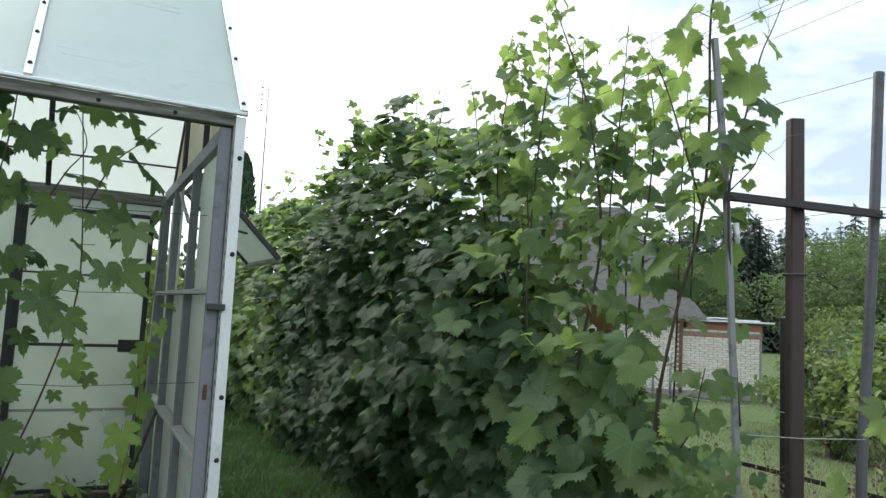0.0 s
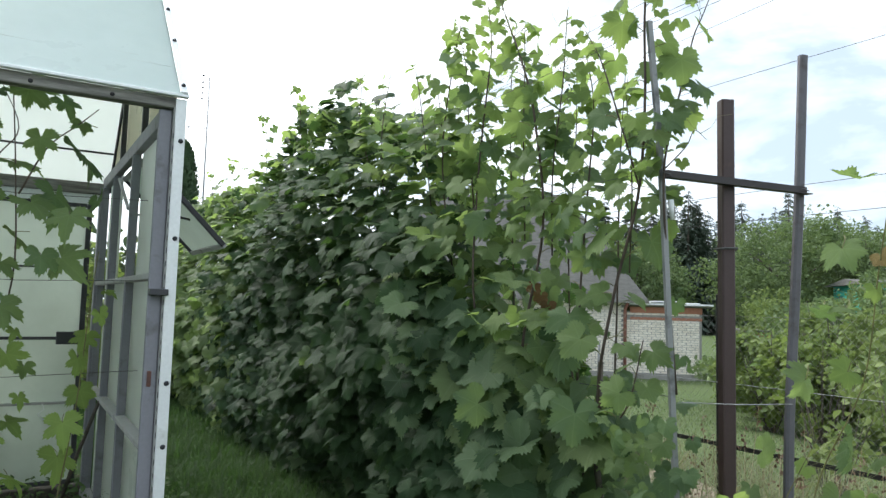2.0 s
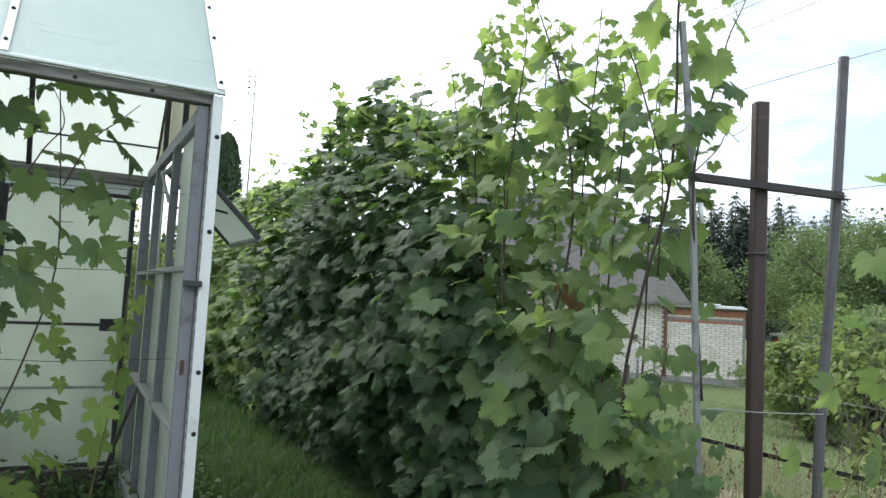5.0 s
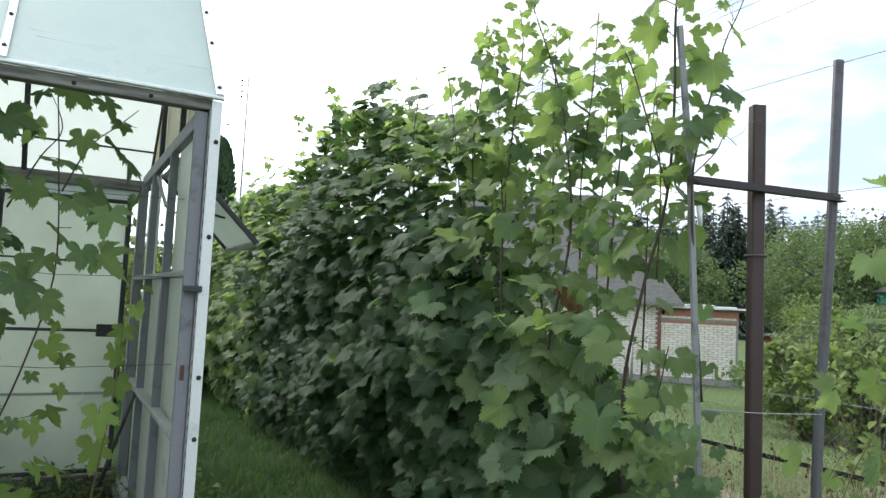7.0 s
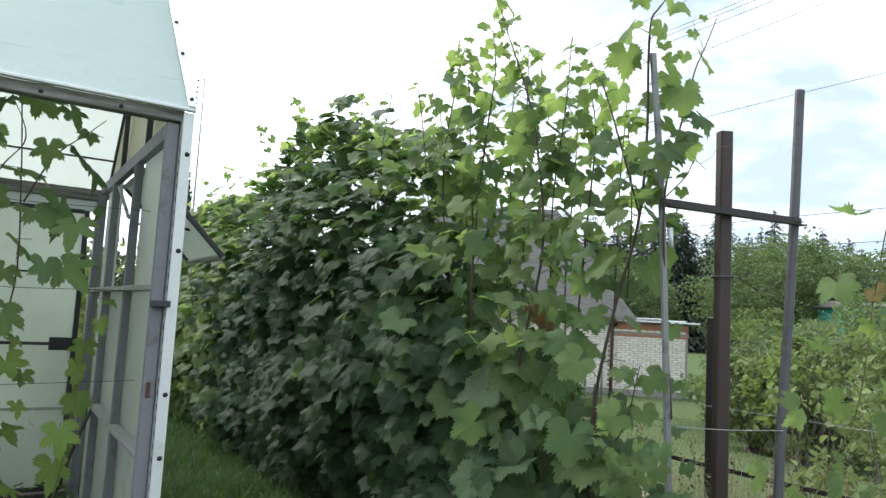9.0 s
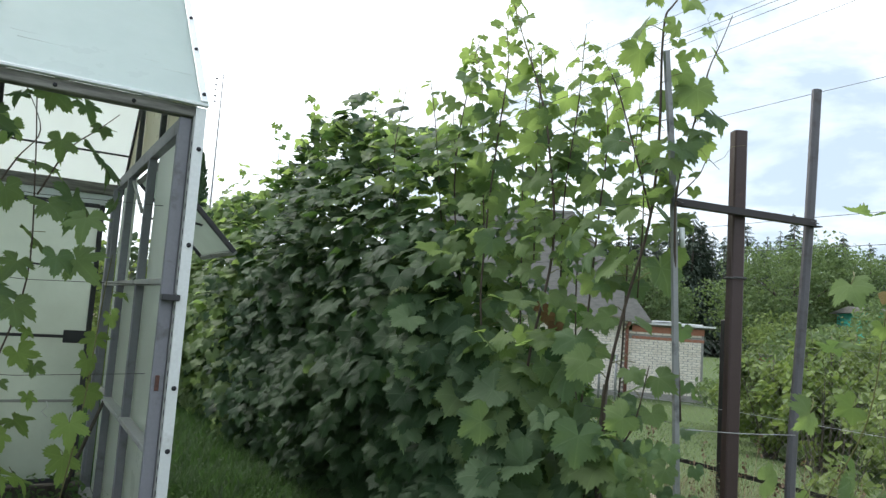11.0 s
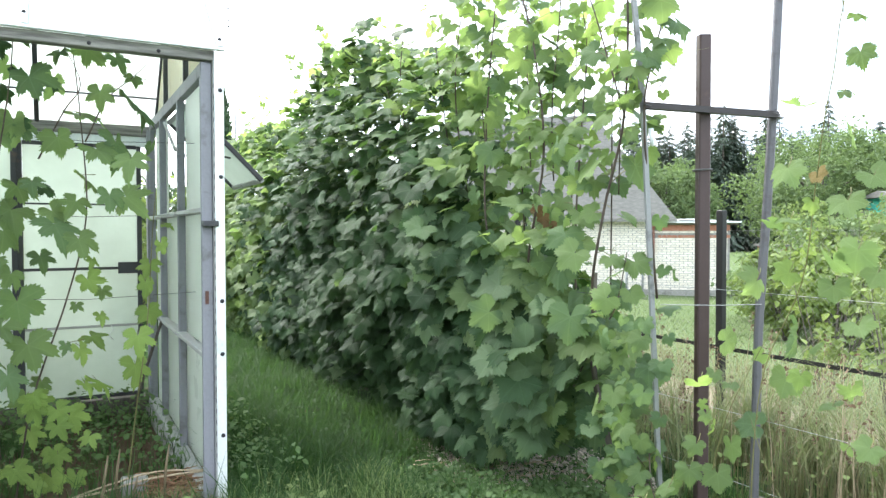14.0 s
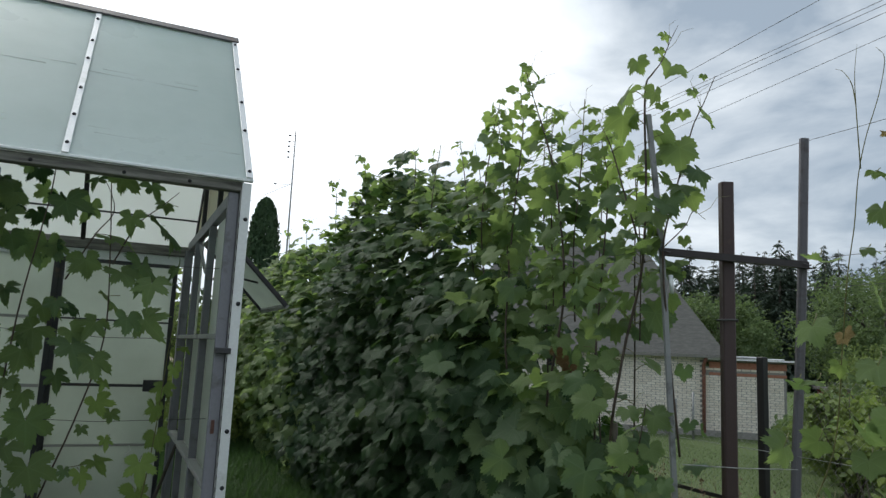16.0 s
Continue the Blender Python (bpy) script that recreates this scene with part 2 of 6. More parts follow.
CANE = wood_material("vine_cane", (0.045, 0.033, 0.028), (0.115, 0.085, 0.065), 0.75, (20, 20, 3))
SHOOT = wood_material("green_shoot", (0.10, 0.09, 0.035), (0.20, 0.20, 0.07), 0.6, (20, 20, 3))
RAWBAR = wood_material("stained_wood", (0.075, 0.062, 0.055), (0.20, 0.165, 0.145), 0.85, (1.6, 22, 22))
BARK = wood_material("bark", (0.05, 0.042, 0.035), (0.15, 0.13, 0.11), 0.9, (6, 6, 1.5))
DRYSTEM = wood_material("dry_stem", (0.32, 0.24, 0.16), (0.50, 0.40, 0.28), 0.8, (20, 20, 4))
# Old-leaf green darkened further: shade low in the dense row put into it.
LEAF_OLD_SHADED = leaf_material("leaf_mature_shaded", (0.020, 0.042, 0.020), (0.060, 0.110, 0.050), (0.14, 0.27, 0.06), 0.24, 0.50)
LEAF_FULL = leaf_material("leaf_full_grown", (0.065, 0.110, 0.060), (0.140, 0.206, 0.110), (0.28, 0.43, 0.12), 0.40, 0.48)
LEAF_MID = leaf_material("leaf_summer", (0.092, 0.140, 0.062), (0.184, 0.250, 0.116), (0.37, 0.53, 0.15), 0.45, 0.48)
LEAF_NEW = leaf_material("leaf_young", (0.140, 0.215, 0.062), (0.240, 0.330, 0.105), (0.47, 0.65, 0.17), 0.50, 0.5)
LEAF_DRY = leaf_material("leaf_withered", (0.13, 0.08, 0.045), (0.24, 0.15, 0.08), (0.28, 0.17, 0.08), 0.3, 0.7)
LEAF_RUST = leaf_material("leaf_autumn", (0.18, 0.125, 0.06), (0.25, 0.21, 0.08), (0.36, 0.28, 0.10), 0.35, 0.6)
# Path grass: shade between hedge and greenhouse is put into this dark green.
GRASS_SHADED = foliage_material("grass", (0.014, 0.036, 0.012), (0.043, 0.086, 0.027), (0.11, 0.24, 0.05), 0.35)
IVY = foliage_material("ground_ivy_leaf", (0.038, 0.082, 0.031), (0.115, 0.188, 0.070), (0.20, 0.31, 0.09), 0.35)
# Tufts darkened the same way for the hedge's shade.
TUFT_SHADED = foliage_material("tuft_grass_shaded", (0.018, 0.046, 0.014), (0.057, 0.110, 0.034), (0.10, 0.21, 0.045), 0.3)
WEED = foliage_material("weed_leaf", (0.105, 0.155, 0.056), (0.25, 0.315, 0.120), (0.28, 0.36, 0.12), 0.35)
DRYGRASS = foliage_material("dry_grass", (0.10, 0.080, 0.050), (0.28, 0.22, 0.14), (0.32, 0.26, 0.15), 0.3)
WILDGRASS = foliage_material("wild_grass", (0.080, 0.085, 0.044), (0.245, 0.205, 0.120), (0.26, 0.25, 0.12), 0.3)
PALEGRASS = foliage_material("pale_grass", (0.082, 0.112, 0.054), (0.255, 0.262, 0.142), (0.28, 0.34, 0.13), 0.3)
# Lighter copy of the grass, with open-sky light put into the colour.
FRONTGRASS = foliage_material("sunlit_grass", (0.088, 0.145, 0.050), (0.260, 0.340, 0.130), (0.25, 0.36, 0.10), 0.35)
SEEDHEAD = foliage_material("brown_seed_head", (0.075, 0.045, 0.030), (0.20, 0.13, 0.085), (0.15, 0.10, 0.06), 0.15)
LITTER = foliage_material("leaf_litter", (0.19, 0.155, 0.12), (0.54, 0.49, 0.41), (0.3, 0.25, 0.2), 0.1)
SHRUB = foliage_material("shrub_leaf", (0.07, 0.12, 0.035), (0.22, 0.29, 0.085), (0.30, 0.40, 0.10), 0.35)
BERRY = foliage_material("berry_shrub_leaf", (0.062, 0.105, 0.040), (0.245, 0.31, 0.110), (0.24, 0.32, 0.09), 0.35)
LAWN = foliage_material("mown_lawn", (0.050, 0.085, 0.036), (0.095, 0.140, 0.060), (0.20, 0.28, 0.10), 0.3)
# Distant haze is put into these paler tree and spruce greens.
TREE = foliage_material("tree_leaf", (0.070, 0.112, 0.055), (0.190, 0.250, 0.120), (0.20, 0.29, 0.09), 0.35)
SPRUCE = foliage_material("hazed_spruce_needles", (0.040, 0.060, 0.047), (0.105, 0.136, 0.100), (0.04, 0.07, 0.03), 0.1)
THUJA = foliage_material("thuja_scales", (0.03, 0.062, 0.03), (0.075, 0.125, 0.06), (0.08, 0.14, 0.05), 0.15)
FARWOOD = foliage_material("far_wood", (0.04, 0.07, 0.04), (0.09, 0.13, 0.07), (0.1, 0.15, 0.05), 0.2)
GROUND = ground_material()
BRICK = brick_material()
MORTAR = painted("grey_mortar", (0.30, 0.29, 0.275), (0.20, 0.19, 0.18), 0.95, 0.0, 0.5, 12)
REDBRICK = painted("red_brick", (0.42, 0.19, 0.13), (0.34, 0.15, 0.10), 0.85, 0.0, 0.5, 14)
SLATE = wood_material("grey_slate", (0.095, 0.095, 0.088), (0.165, 0.162, 0.150), 0.85, (2.2, 2.2, 9.0))
PIPEBROWN = painted("brown_gutter", (0.24, 0.10, 0.075), (0.15, 0.07, 0.05), 0.5, 0.0, 0.6, 8)
WHITESHEET = painted("white_roof_sheet", (0.75, 0.76, 0.76), (0.55, 0.55, 0.53), 0.5, 0.0, 0.6, 3)
TURQUOISE = painted("turquoise_paint", (0.05, 0.42, 0.34), (0.04, 0.30, 0.25), 0.6, 0.0, 0.6, 3)
REDSHED = painted("oxide_red_paint", (0.32, 0.07, 0.05), (0.22, 0.06, 0.05), 0.7, 0.0, 0.6, 3)

# ---------------------------------------------------------------- mesh helpers
PLACE = {}


def thing(name, loc, label, category, group="", kind=""):
    """An Empty at the thing's base; its parts are built in world metres."""
    e = new(name)
    e.empty_display_size = 0.1
    e.location = loc
    PLACE[e.name] = Vector(loc)
    return tagged(e, label, category, group, kind)


def part(name, data, material, parent, label=""):
    """Links a bmesh or a mesh, laid out in world metres, as one object under a thing or a part."""
    if isinstance(data, bmesh.types.BMesh):
        me = bpy.data.meshes.new(name)
        data.to_mesh(me)
        data.free()
    else:
        me = data
    if material and not me.materials:
        me.materials.append(material)
    ob = new(name, me)
    if parent:
        ob.parent = parent
        ob.location = -PLACE[parent.name]
    PLACE[ob.name] = Vector((0, 0, 0))
    return tagged(ob, label)


def solid(name, data, material, label, category, kind="", group=""):
    """A thing made of a single mesh."""
    return tagged(part(name, data, material, None), label, category, group, kind)


def box(x0, y0, z0, x1, y1, z1, bevel=0.004):
    bm = bmesh.new()
    bmesh.ops.create_cube(bm, size=1)
    bmesh.ops.scale(bm, vec=(x1 - x0, y1 - y0, z1 - z0), verts=bm.verts)
    bmesh.ops.translate(bm, vec=((x0 + x1) / 2, (y0 + y1) / 2, (z0 + z1) / 2), verts=bm.verts)
    if bevel:
        bmesh.ops.bevel(bm, geom=bm.edges[:], offset=bevel, segments=1, affect="EDGES")
    return bm


def axes(a, b, up=(0, 0, 1)):
    d = (Vector(b) - Vector(a)).normalized()
    u = Vector(up)
    if abs(d.dot(u)) > 0.97:
        u = Vector((0, 1, 0))
    s = d.cross(u).normalized()
    return d, s, s.cross(d).normalized()


def bar(a, b, profile, up=(0, 0, 1), bm=None):
    """A straight bar with the given outline (side, up) swept from a to b."""
    bm = bm or bmesh.new()
    _, s, u = axes(a, b, up)
    ends = [[bm.verts.new(Vector(p) + s * x + u * y) for x, y in profile] for p in (a, b)]
    n = len(profile)
    for i in range(n):
        bm.faces.new((ends[0][i], ends[0][(i + 1) % n], ends[1][(i + 1) % n], ends[1][i]))
    bm.faces.new(ends[0][::-1])
    bm.faces.new(ends[1])
    bmesh.ops.recalc_face_normals(bm, faces=bm.faces[:])
    return bm


def sweep(points, profile, up):
    """One bent bar: the outline carried along the points."""
    bm = bmesh.new()
    pts = [Vector(p) for p in points]
    rings = []
    for i, p in enumerate(pts):
        _, s, u = axes(pts[max(i - 1, 0)], pts[min(i + 1, len(pts) - 1)], up)
        rings.append([bm.verts.new(p + s * x + u * y) for x, y in profile])
    n = len(profile)
    for r0, r1 in zip(rings, rings[1:]):
        for k in range(n):
            bm.faces.new((r0[k], r0[(k + 1) % n], r1[(k + 1) % n], r1[k]))
    bm.faces.new(rings[0][::-1])
    bm.faces.new(rings[-1])
    bmesh.ops.recalc_face_normals(bm, faces=bm.faces[:])
    return bm


def rect(w, h, c=0.004):
    x, y = w / 2, h / 2
    return [(-x + c, -y), (x - c, -y), (x, -y + c), (x, y - c), (x - c, y), (-x + c, y), (-x, y - c), (-x, -y + c)]


def angle_iron(w, t=0.004):
    return [(0, 0), (w, 0), (w, t), (t, t), (t, w), (0, w)]


def channel(w, h, t=0.003):
    x, y = w / 2, h / 2
    return [(-x, -y), (x, -y), (x, y), (x - t, y), (x - t, -y + t), (-x + t, -y + t), (-x + t, y), (-x, y)]


def tube(points, radii, sides=6, bm=None, cap=True):
    bm = bm or bmesh.new()
    pts = [Vector(p) for p in points]
    if isinstance(radii, (int, float)):
        radii = [radii] * len(pts)
    rings = []
    for i, p in enumerate(pts):
        d = (pts[min(i + 1, len(pts) - 1)] - pts[max(i - 1, 0)]).normalized()
        u = Vector((0, 0, 1)) if abs(d.z) < 0.9 else Vector((0, 1, 0))
        s = d.cross(u).normalized()
        u = s.cross(d)
        rings.append([bm.verts.new(p + (s * math.cos(k * math.tau / sides) + u * math.sin(k * math.tau / sides)) * radii[i]) for k in range(sides)])
    for r0, r1 in zip(rings, rings[1:]):
        for k in range(sides):
            bm.faces.new((r0[k], r0[(k + 1) % sides], r1[(k + 1) % sides], r1[k]))
    if cap:
        bm.faces.new(rings[0][::-1])
        bm.faces.new(rings[-1])
    for f in bm.faces:
        f.smooth = True
    return bm


def curve_points(points, steps=5):
    """Catmull-Rom through the points."""
    p = [Vector(q) for q in points]
    p = [p[0] * 2 - p[1]] + p + [p[-1] * 2 - p[-2]]
    out = []
    for i in range(1, len(p) - 2):
        for k in range(steps):
            t = k / steps
            out.append(0.5 * ((2 * p[i]) + (p[i + 1] - p[i - 1]) * t + (2 * p[i - 1] - 5 * p[i] + 4 * p[i + 1] - p[i + 2]) * t * t
                              + (3 * p[i] - p[i - 1] - 3 * p[i + 1] + p[i + 2]) * t ** 3))
    return out + [p[-2]]


def array_mesh(name, verts, faces, material, uvs=None, smooth=False):
    """A mesh from numpy arrays of triangles or quads."""
    me = bpy.data.meshes.new(name)
    verts, faces = np.asarray(verts, np.float32), np.asarray(faces, np.int32)
    k = faces.shape[1]
    me.vertices.add(len(verts))
    me.vertices.foreach_set("co", verts.ravel())
    me.loops.add(faces.size)
    me.loops.foreach_set("vertex_index", faces.ravel())
    me.polygons.add(len(faces))
    me.polygons.foreach_set("loop_start", np.arange(0, faces.size, k, dtype=np.int32))
    me.polygons.foreach_set("use_smooth", np.full(len(faces), smooth))
    me.update(calc_edges=True)
    if uvs is not None:
        layer = me.uv_layers.new(name="blade")
        layer.data.foreach_set("uv", np.asarray(uvs, np.float32)[faces.ravel()].ravel())
    me.materials.append(material)
    me.validate()
    return me


RNG = np.random.default_rng(7)


def unit(v):
    v = np.asarray(v, float)
    return v / np.maximum(np.linalg.norm(v, axis=-1, keepdims=True), 1e-9)


def blade_frames(normal, tip):
    """Rotation matrices whose columns are side, tip and normal."""
    n = unit(normal)
    d = tip - n * np.sum(tip * n, axis=-1, keepdims=True)
    d = unit(d)
    s = np.cross(d, n)
    return np.stack([s, d, n], axis=-1)


def leaf_shape(seed, rim, fold=0.10, droop=0.5, lobes=0.12, wave=0.03):
    """One grape leaf blade about 1 wide: five pointed, toothed lobes round the stalk, folded on its midrib and hanging at the edges."""
    rng = np.random.default_rng(seed)
    a = np.linspace(-2.8, 2.8, rim + 1)
    r = np.interp(np.abs(a), [0, 0.26, 0.52, 0.76, 0.97, 1.20, 1.46, 1.72, 1.95, 2.4, 2.8], [0.66, 0.58 - 0.2 * lobes, 0.56 - lobes, 0.56 - 0.2 * lobes, 0.60, 0.55 - 0.2 * lobes, 0.51 - lobes, 0.51 - 0.2 * lobes, 0.52, 0.44, 0.30])
    r[1::2] *= 0.87
    r *= 1 + 0.025 * rng.normal(size=rim + 1)
    skew = 1 + 0.07 * rng.normal(size=2)
    side = np.where(a < 0, skew[0], skew[1])
    x, y = np.sin(a) * r * side, np.cos(a) * r
    ph = rng.uniform(0, math.tau, 3)

    def height(px, py, ang):
        q = np.hypot(px, py)
        return (fold * np.abs(px) - droop * (np.maximum(py, 0) ** 2 + 1.1 * px ** 2) + wave * (q / 0.5) ** 2 * (np.sin(ang * 3.1 + ph[0]) + 0.6 * np.sin(ang * 5.3 + ph[1]))
                + 0.10 * px * math.sin(ph[2]))
    outer = np.stack([x, y, height(x, y, a) + 0.008 * rng.normal(size=rim + 1)], -1)
    w = 4
    mx, my, ma = x[::w] * 0.55, y[::w] * 0.55, a[::w]
    inner = np.stack([mx, my, height(mx, my, ma) + 0.012], -1)
    verts = np.concatenate([[[0, 0, 0.0]], outer, inner])
    faces, first = [], rim + 2
    for i in range(len(inner) - 1):
        ra, rb, o = first + i, first + i + 1, 1 + w * i
        faces.append((0, rb, ra))
        for k in range(w):
            faces.append((ra if k < w // 2 else rb, o + k + 1, o + k))
        faces.append((ra, rb, o + w // 2))
    uv = verts[:, :2] * 0.5 / 0.7 + 0.5
    return verts, np.array([f[::-1] for f in faces]), np.clip(uv, 0, 1)


# seed, fold, droop, lobe depth, waviness; the last is the deep-lobed kind
FORMS = ((3, 0.22, 0.40, 0.085, 0.04), (5, 0.06, 0.60, 0.12, 0.06), (8, 0.34, 0.35, 0.065, 0.04), (11, 0.16, 0.80, 0.095, 0.06), (14, 0.16, 0.55, 0.23, 0.07), (17, 0.28, 0.80, 0.20, 0.08))
SHAPES = [leaf_shape(f[0], 48, *f[1:]) for f in FORMS]
FINE = [leaf_shape(f[0], 72, *f[1:]) for f in FORMS]
LEAF_MESH = {}


def leaf_mesh(material, k):
    key = (material.name, k)
    if key not in LEAF_MESH:
        v, f, uv = FINE[k]
        LEAF_MESH[key] = array_mesh("leaf", v, f, material, uv, True)
    return LEAF_MESH[key]


def leaf_object(parent, material, k, place, rot, size):
    """One leaf of its own under a vine."""
    ob = new("leaf", leaf_mesh(material, k))
    ob.parent = parent
    m = Matrix(rot.tolist()).to_4x4() @ Matrix.Diagonal((size, size, size, 1))
    m.translation = Vector(place) - PLACE[parent.name]
    ob.matrix_basis = m
    return ob


def joined(name, shape, places, rots, sizes, material):
    """Many blades joined into one mesh."""
    v, f, uv = shape
    places, sizes = np.asarray(places), np.asarray(sizes)
    if sizes.ndim == 1:
        sizes = np.repeat(sizes[:, None], 3, 1)
    w = np.einsum("kij,knj->kni", rots, v[None] * sizes[:, None, :]) + places[:, None, :]
    faces = f[None] + (np.arange(len(places)) * len(v))[:, None, None]
    return array_mesh(name, w.reshape(-1, 3), faces.reshape(-1, f.shape[1]), material, np.tile(uv, (len(places), 1)), True)


def simple_leaf(points=6, width=0.6):
    """A small pointed leaf, folded along its rib; tip along +y, length 1."""
    t = np.linspace(0, 1, points // 2 + 1)
    w = np.sin(np.pi * t ** 0.8) * width / 2
    rib = np.stack([t * 0, t, -0.15 * t ** 2], -1)
    left = np.stack([-w[1:-1], t[1:-1], -0.15 * t[1:-1] ** 2 + w[1:-1] * 0.35], -1)
    right = left * (-1, 1, 1)
    v = np.concatenate([rib, left, right])
    n, m = len(rib), len(left)
    f = []
    for side in (n, n + m):
        edge = [0] + [side + i for i in range(m)] + [n - 1]
        for i in range(n - 1):
            quad = [i, i + 1, edge[i + 1], edge[i]]
            for tri in ((quad[0], quad[1], quad[2]), (quad[0], quad[2], quad[3])):
                if len(set(tri)) == 3:
                    f.append(tri if side == n else tri[::-1])
    return v, np.array(f), np.clip(v[:, :2] * 0.5 + 0.5, 0, 1)


def grass_blade():
    v = np.array([(-0.5, 0, 0), (0.5, 0, 0), (-0.38, 0.10, 0.5), (0.38, 0.10, 0.5), (0, 0.38, 0.98)], float)
    return v, np.array([(0, 1, 3), (0, 3, 2), (2, 3, 4)]), np.clip(v[:, :2] + 0.5, 0, 1)


def long_blade(parts=5):
    """An arching grass blade, 1 long, bending over along +y."""
    t = np.linspace(0, 1, parts)
    ang = 1.75 * t ** 1.4
    step = 1 / (parts - 1)
    z = np.concatenate([[0], np.cumsum(np.cos(ang[:-1]) * step)])
    y = np.concatenate([[0], np.cumsum(np.sin(ang[:-1]) * step)])
    w = 0.5 * (1 - t ** 2.2)
    v = np.concatenate([np.stack([-w[:-1], y[:-1], z[:-1]], -1), np.stack([w[:-1], y[:-1], z[:-1]], -1), [[0, y[-1], z[-1]]]])
    n = parts - 1
    f = []
    for i in range(n - 1):
        f += [(i, n + i, n + i + 1), (i, n + i + 1, i + 1)]
    f.append((n - 1, 2 * n - 1, 2 * n))
    return v, np.array(f), np.clip(v[:, :2] + 0.5, 0, 1)


SMALL, BLADE, ARCH = simple_leaf(), grass_blade(), long_blade()


def ground_height(x, y):
    """Flat garden that sinks slightly towards the neighbour's house."""
    s = np.clip((np.asarray(x, float) - 6.0) / 7.0, 0, 1)
    return -0.4 * s * s * (3 - 2 * s) + 0.02 * np.sin(np.asarray(x) * 2.1 + 0.7) * np.cos(np.asarray(y) * 1.7)


def scatter_grass(name, places, heights, widths, lean, material, label, category, seed, shape=None):
    rng = np.random.default_rng(seed)
    k = len(places)
    yaw = rng.uniform(0, math.tau, k)
    c, s = np.cos(yaw), np.sin(yaw)
    rots = np.zeros((k, 3, 3))
    rots[:, 0, 0], rots[:, 0, 1], rots[:, 1, 0], rots[:, 1, 1], rots[:, 2, 2] = c, -s, s, c, 1
    sizes = np.stack([widths, heights * lean, heights], -1)
    p = np.column_stack([places, ground_height(places[:, 0], places[:, 1]) - 0.01])
    me = joined(name, shape or BLADE, p, rots, sizes, material)
    return solid(name, me, material, label, category, "stuff")


# ---------------------------------------------------------------- ground
def build_ground():
    xs = np.concatenate([[-900, -300, -100, -40, -15], np.arange(-6, 20, 0.35), [24, 30, 45, 80, 160, 400, 900]])
    ys = np.concatenate([[-900, -300, -60, -15], np.arange(-3, 20, 0.35), [25, 32, 45, 80, 160, 400, 900]])
    gx, gy = np.meshgrid(xs, ys)
    gz = ground_height(gx, gy)
    v = np.stack([gx.ravel(), gy.ravel(), gz.ravel()], -1)
    n, m = len(xs), len(ys)
    i = np.arange((n - 1) * (m - 1))
    a = (i // (n - 1)) * n + i % (n - 1)
    f = np.stack([a, a + 1, a + n + 1, a + n], -1)
    solid("ground", array_mesh("ground", v, f, GROUND, None, True), None, "garden soil with mown turf and a bare sandy strip", "ground", "structure")


build_ground()

# ---------------------------------------------------------------- greenhouse
GX, GY0, GY1, RY, EZ, RZ = 0.745, 3.47, 6.12, 4.78, 2.46, 3.83   # gable plane, front, back, ridge, eave height, ridge height
GXL = -3.0


def sheet(corners, thick=0.008):
    """A flat glazing sheet from four corners, with thickness along its normal."""
    bm = bmesh.new()
    c = [Vector(p) for p in corners]
    n = (c[1] - c[0]).cross(c[3] - c[0]).normalized() * thick
    lo, hi = [bm.verts.new(p) for p in c], [bm.verts.new(p + n) for p in c]
    bm.faces.new(lo[::-1])
    bm.faces.new(hi)
    for i in range(4):
        bm.faces.new((lo[i], lo[(i + 1) % 4], hi[(i + 1) % 4], hi[i]))
    bmesh.ops.recalc_face_normals(bm, faces=bm.faces[:])
    return bm


def bolt(parent, place, normal, r=0.009, h=0.008):
    n = Vector(normal).normalized()
    p = Vector(place)
    part("bolt", tube([p, p + n * h * 0.4, p + n * h], [r * 1.5, r * 1.4, r * 0.7], 8), RUBBER, parent)


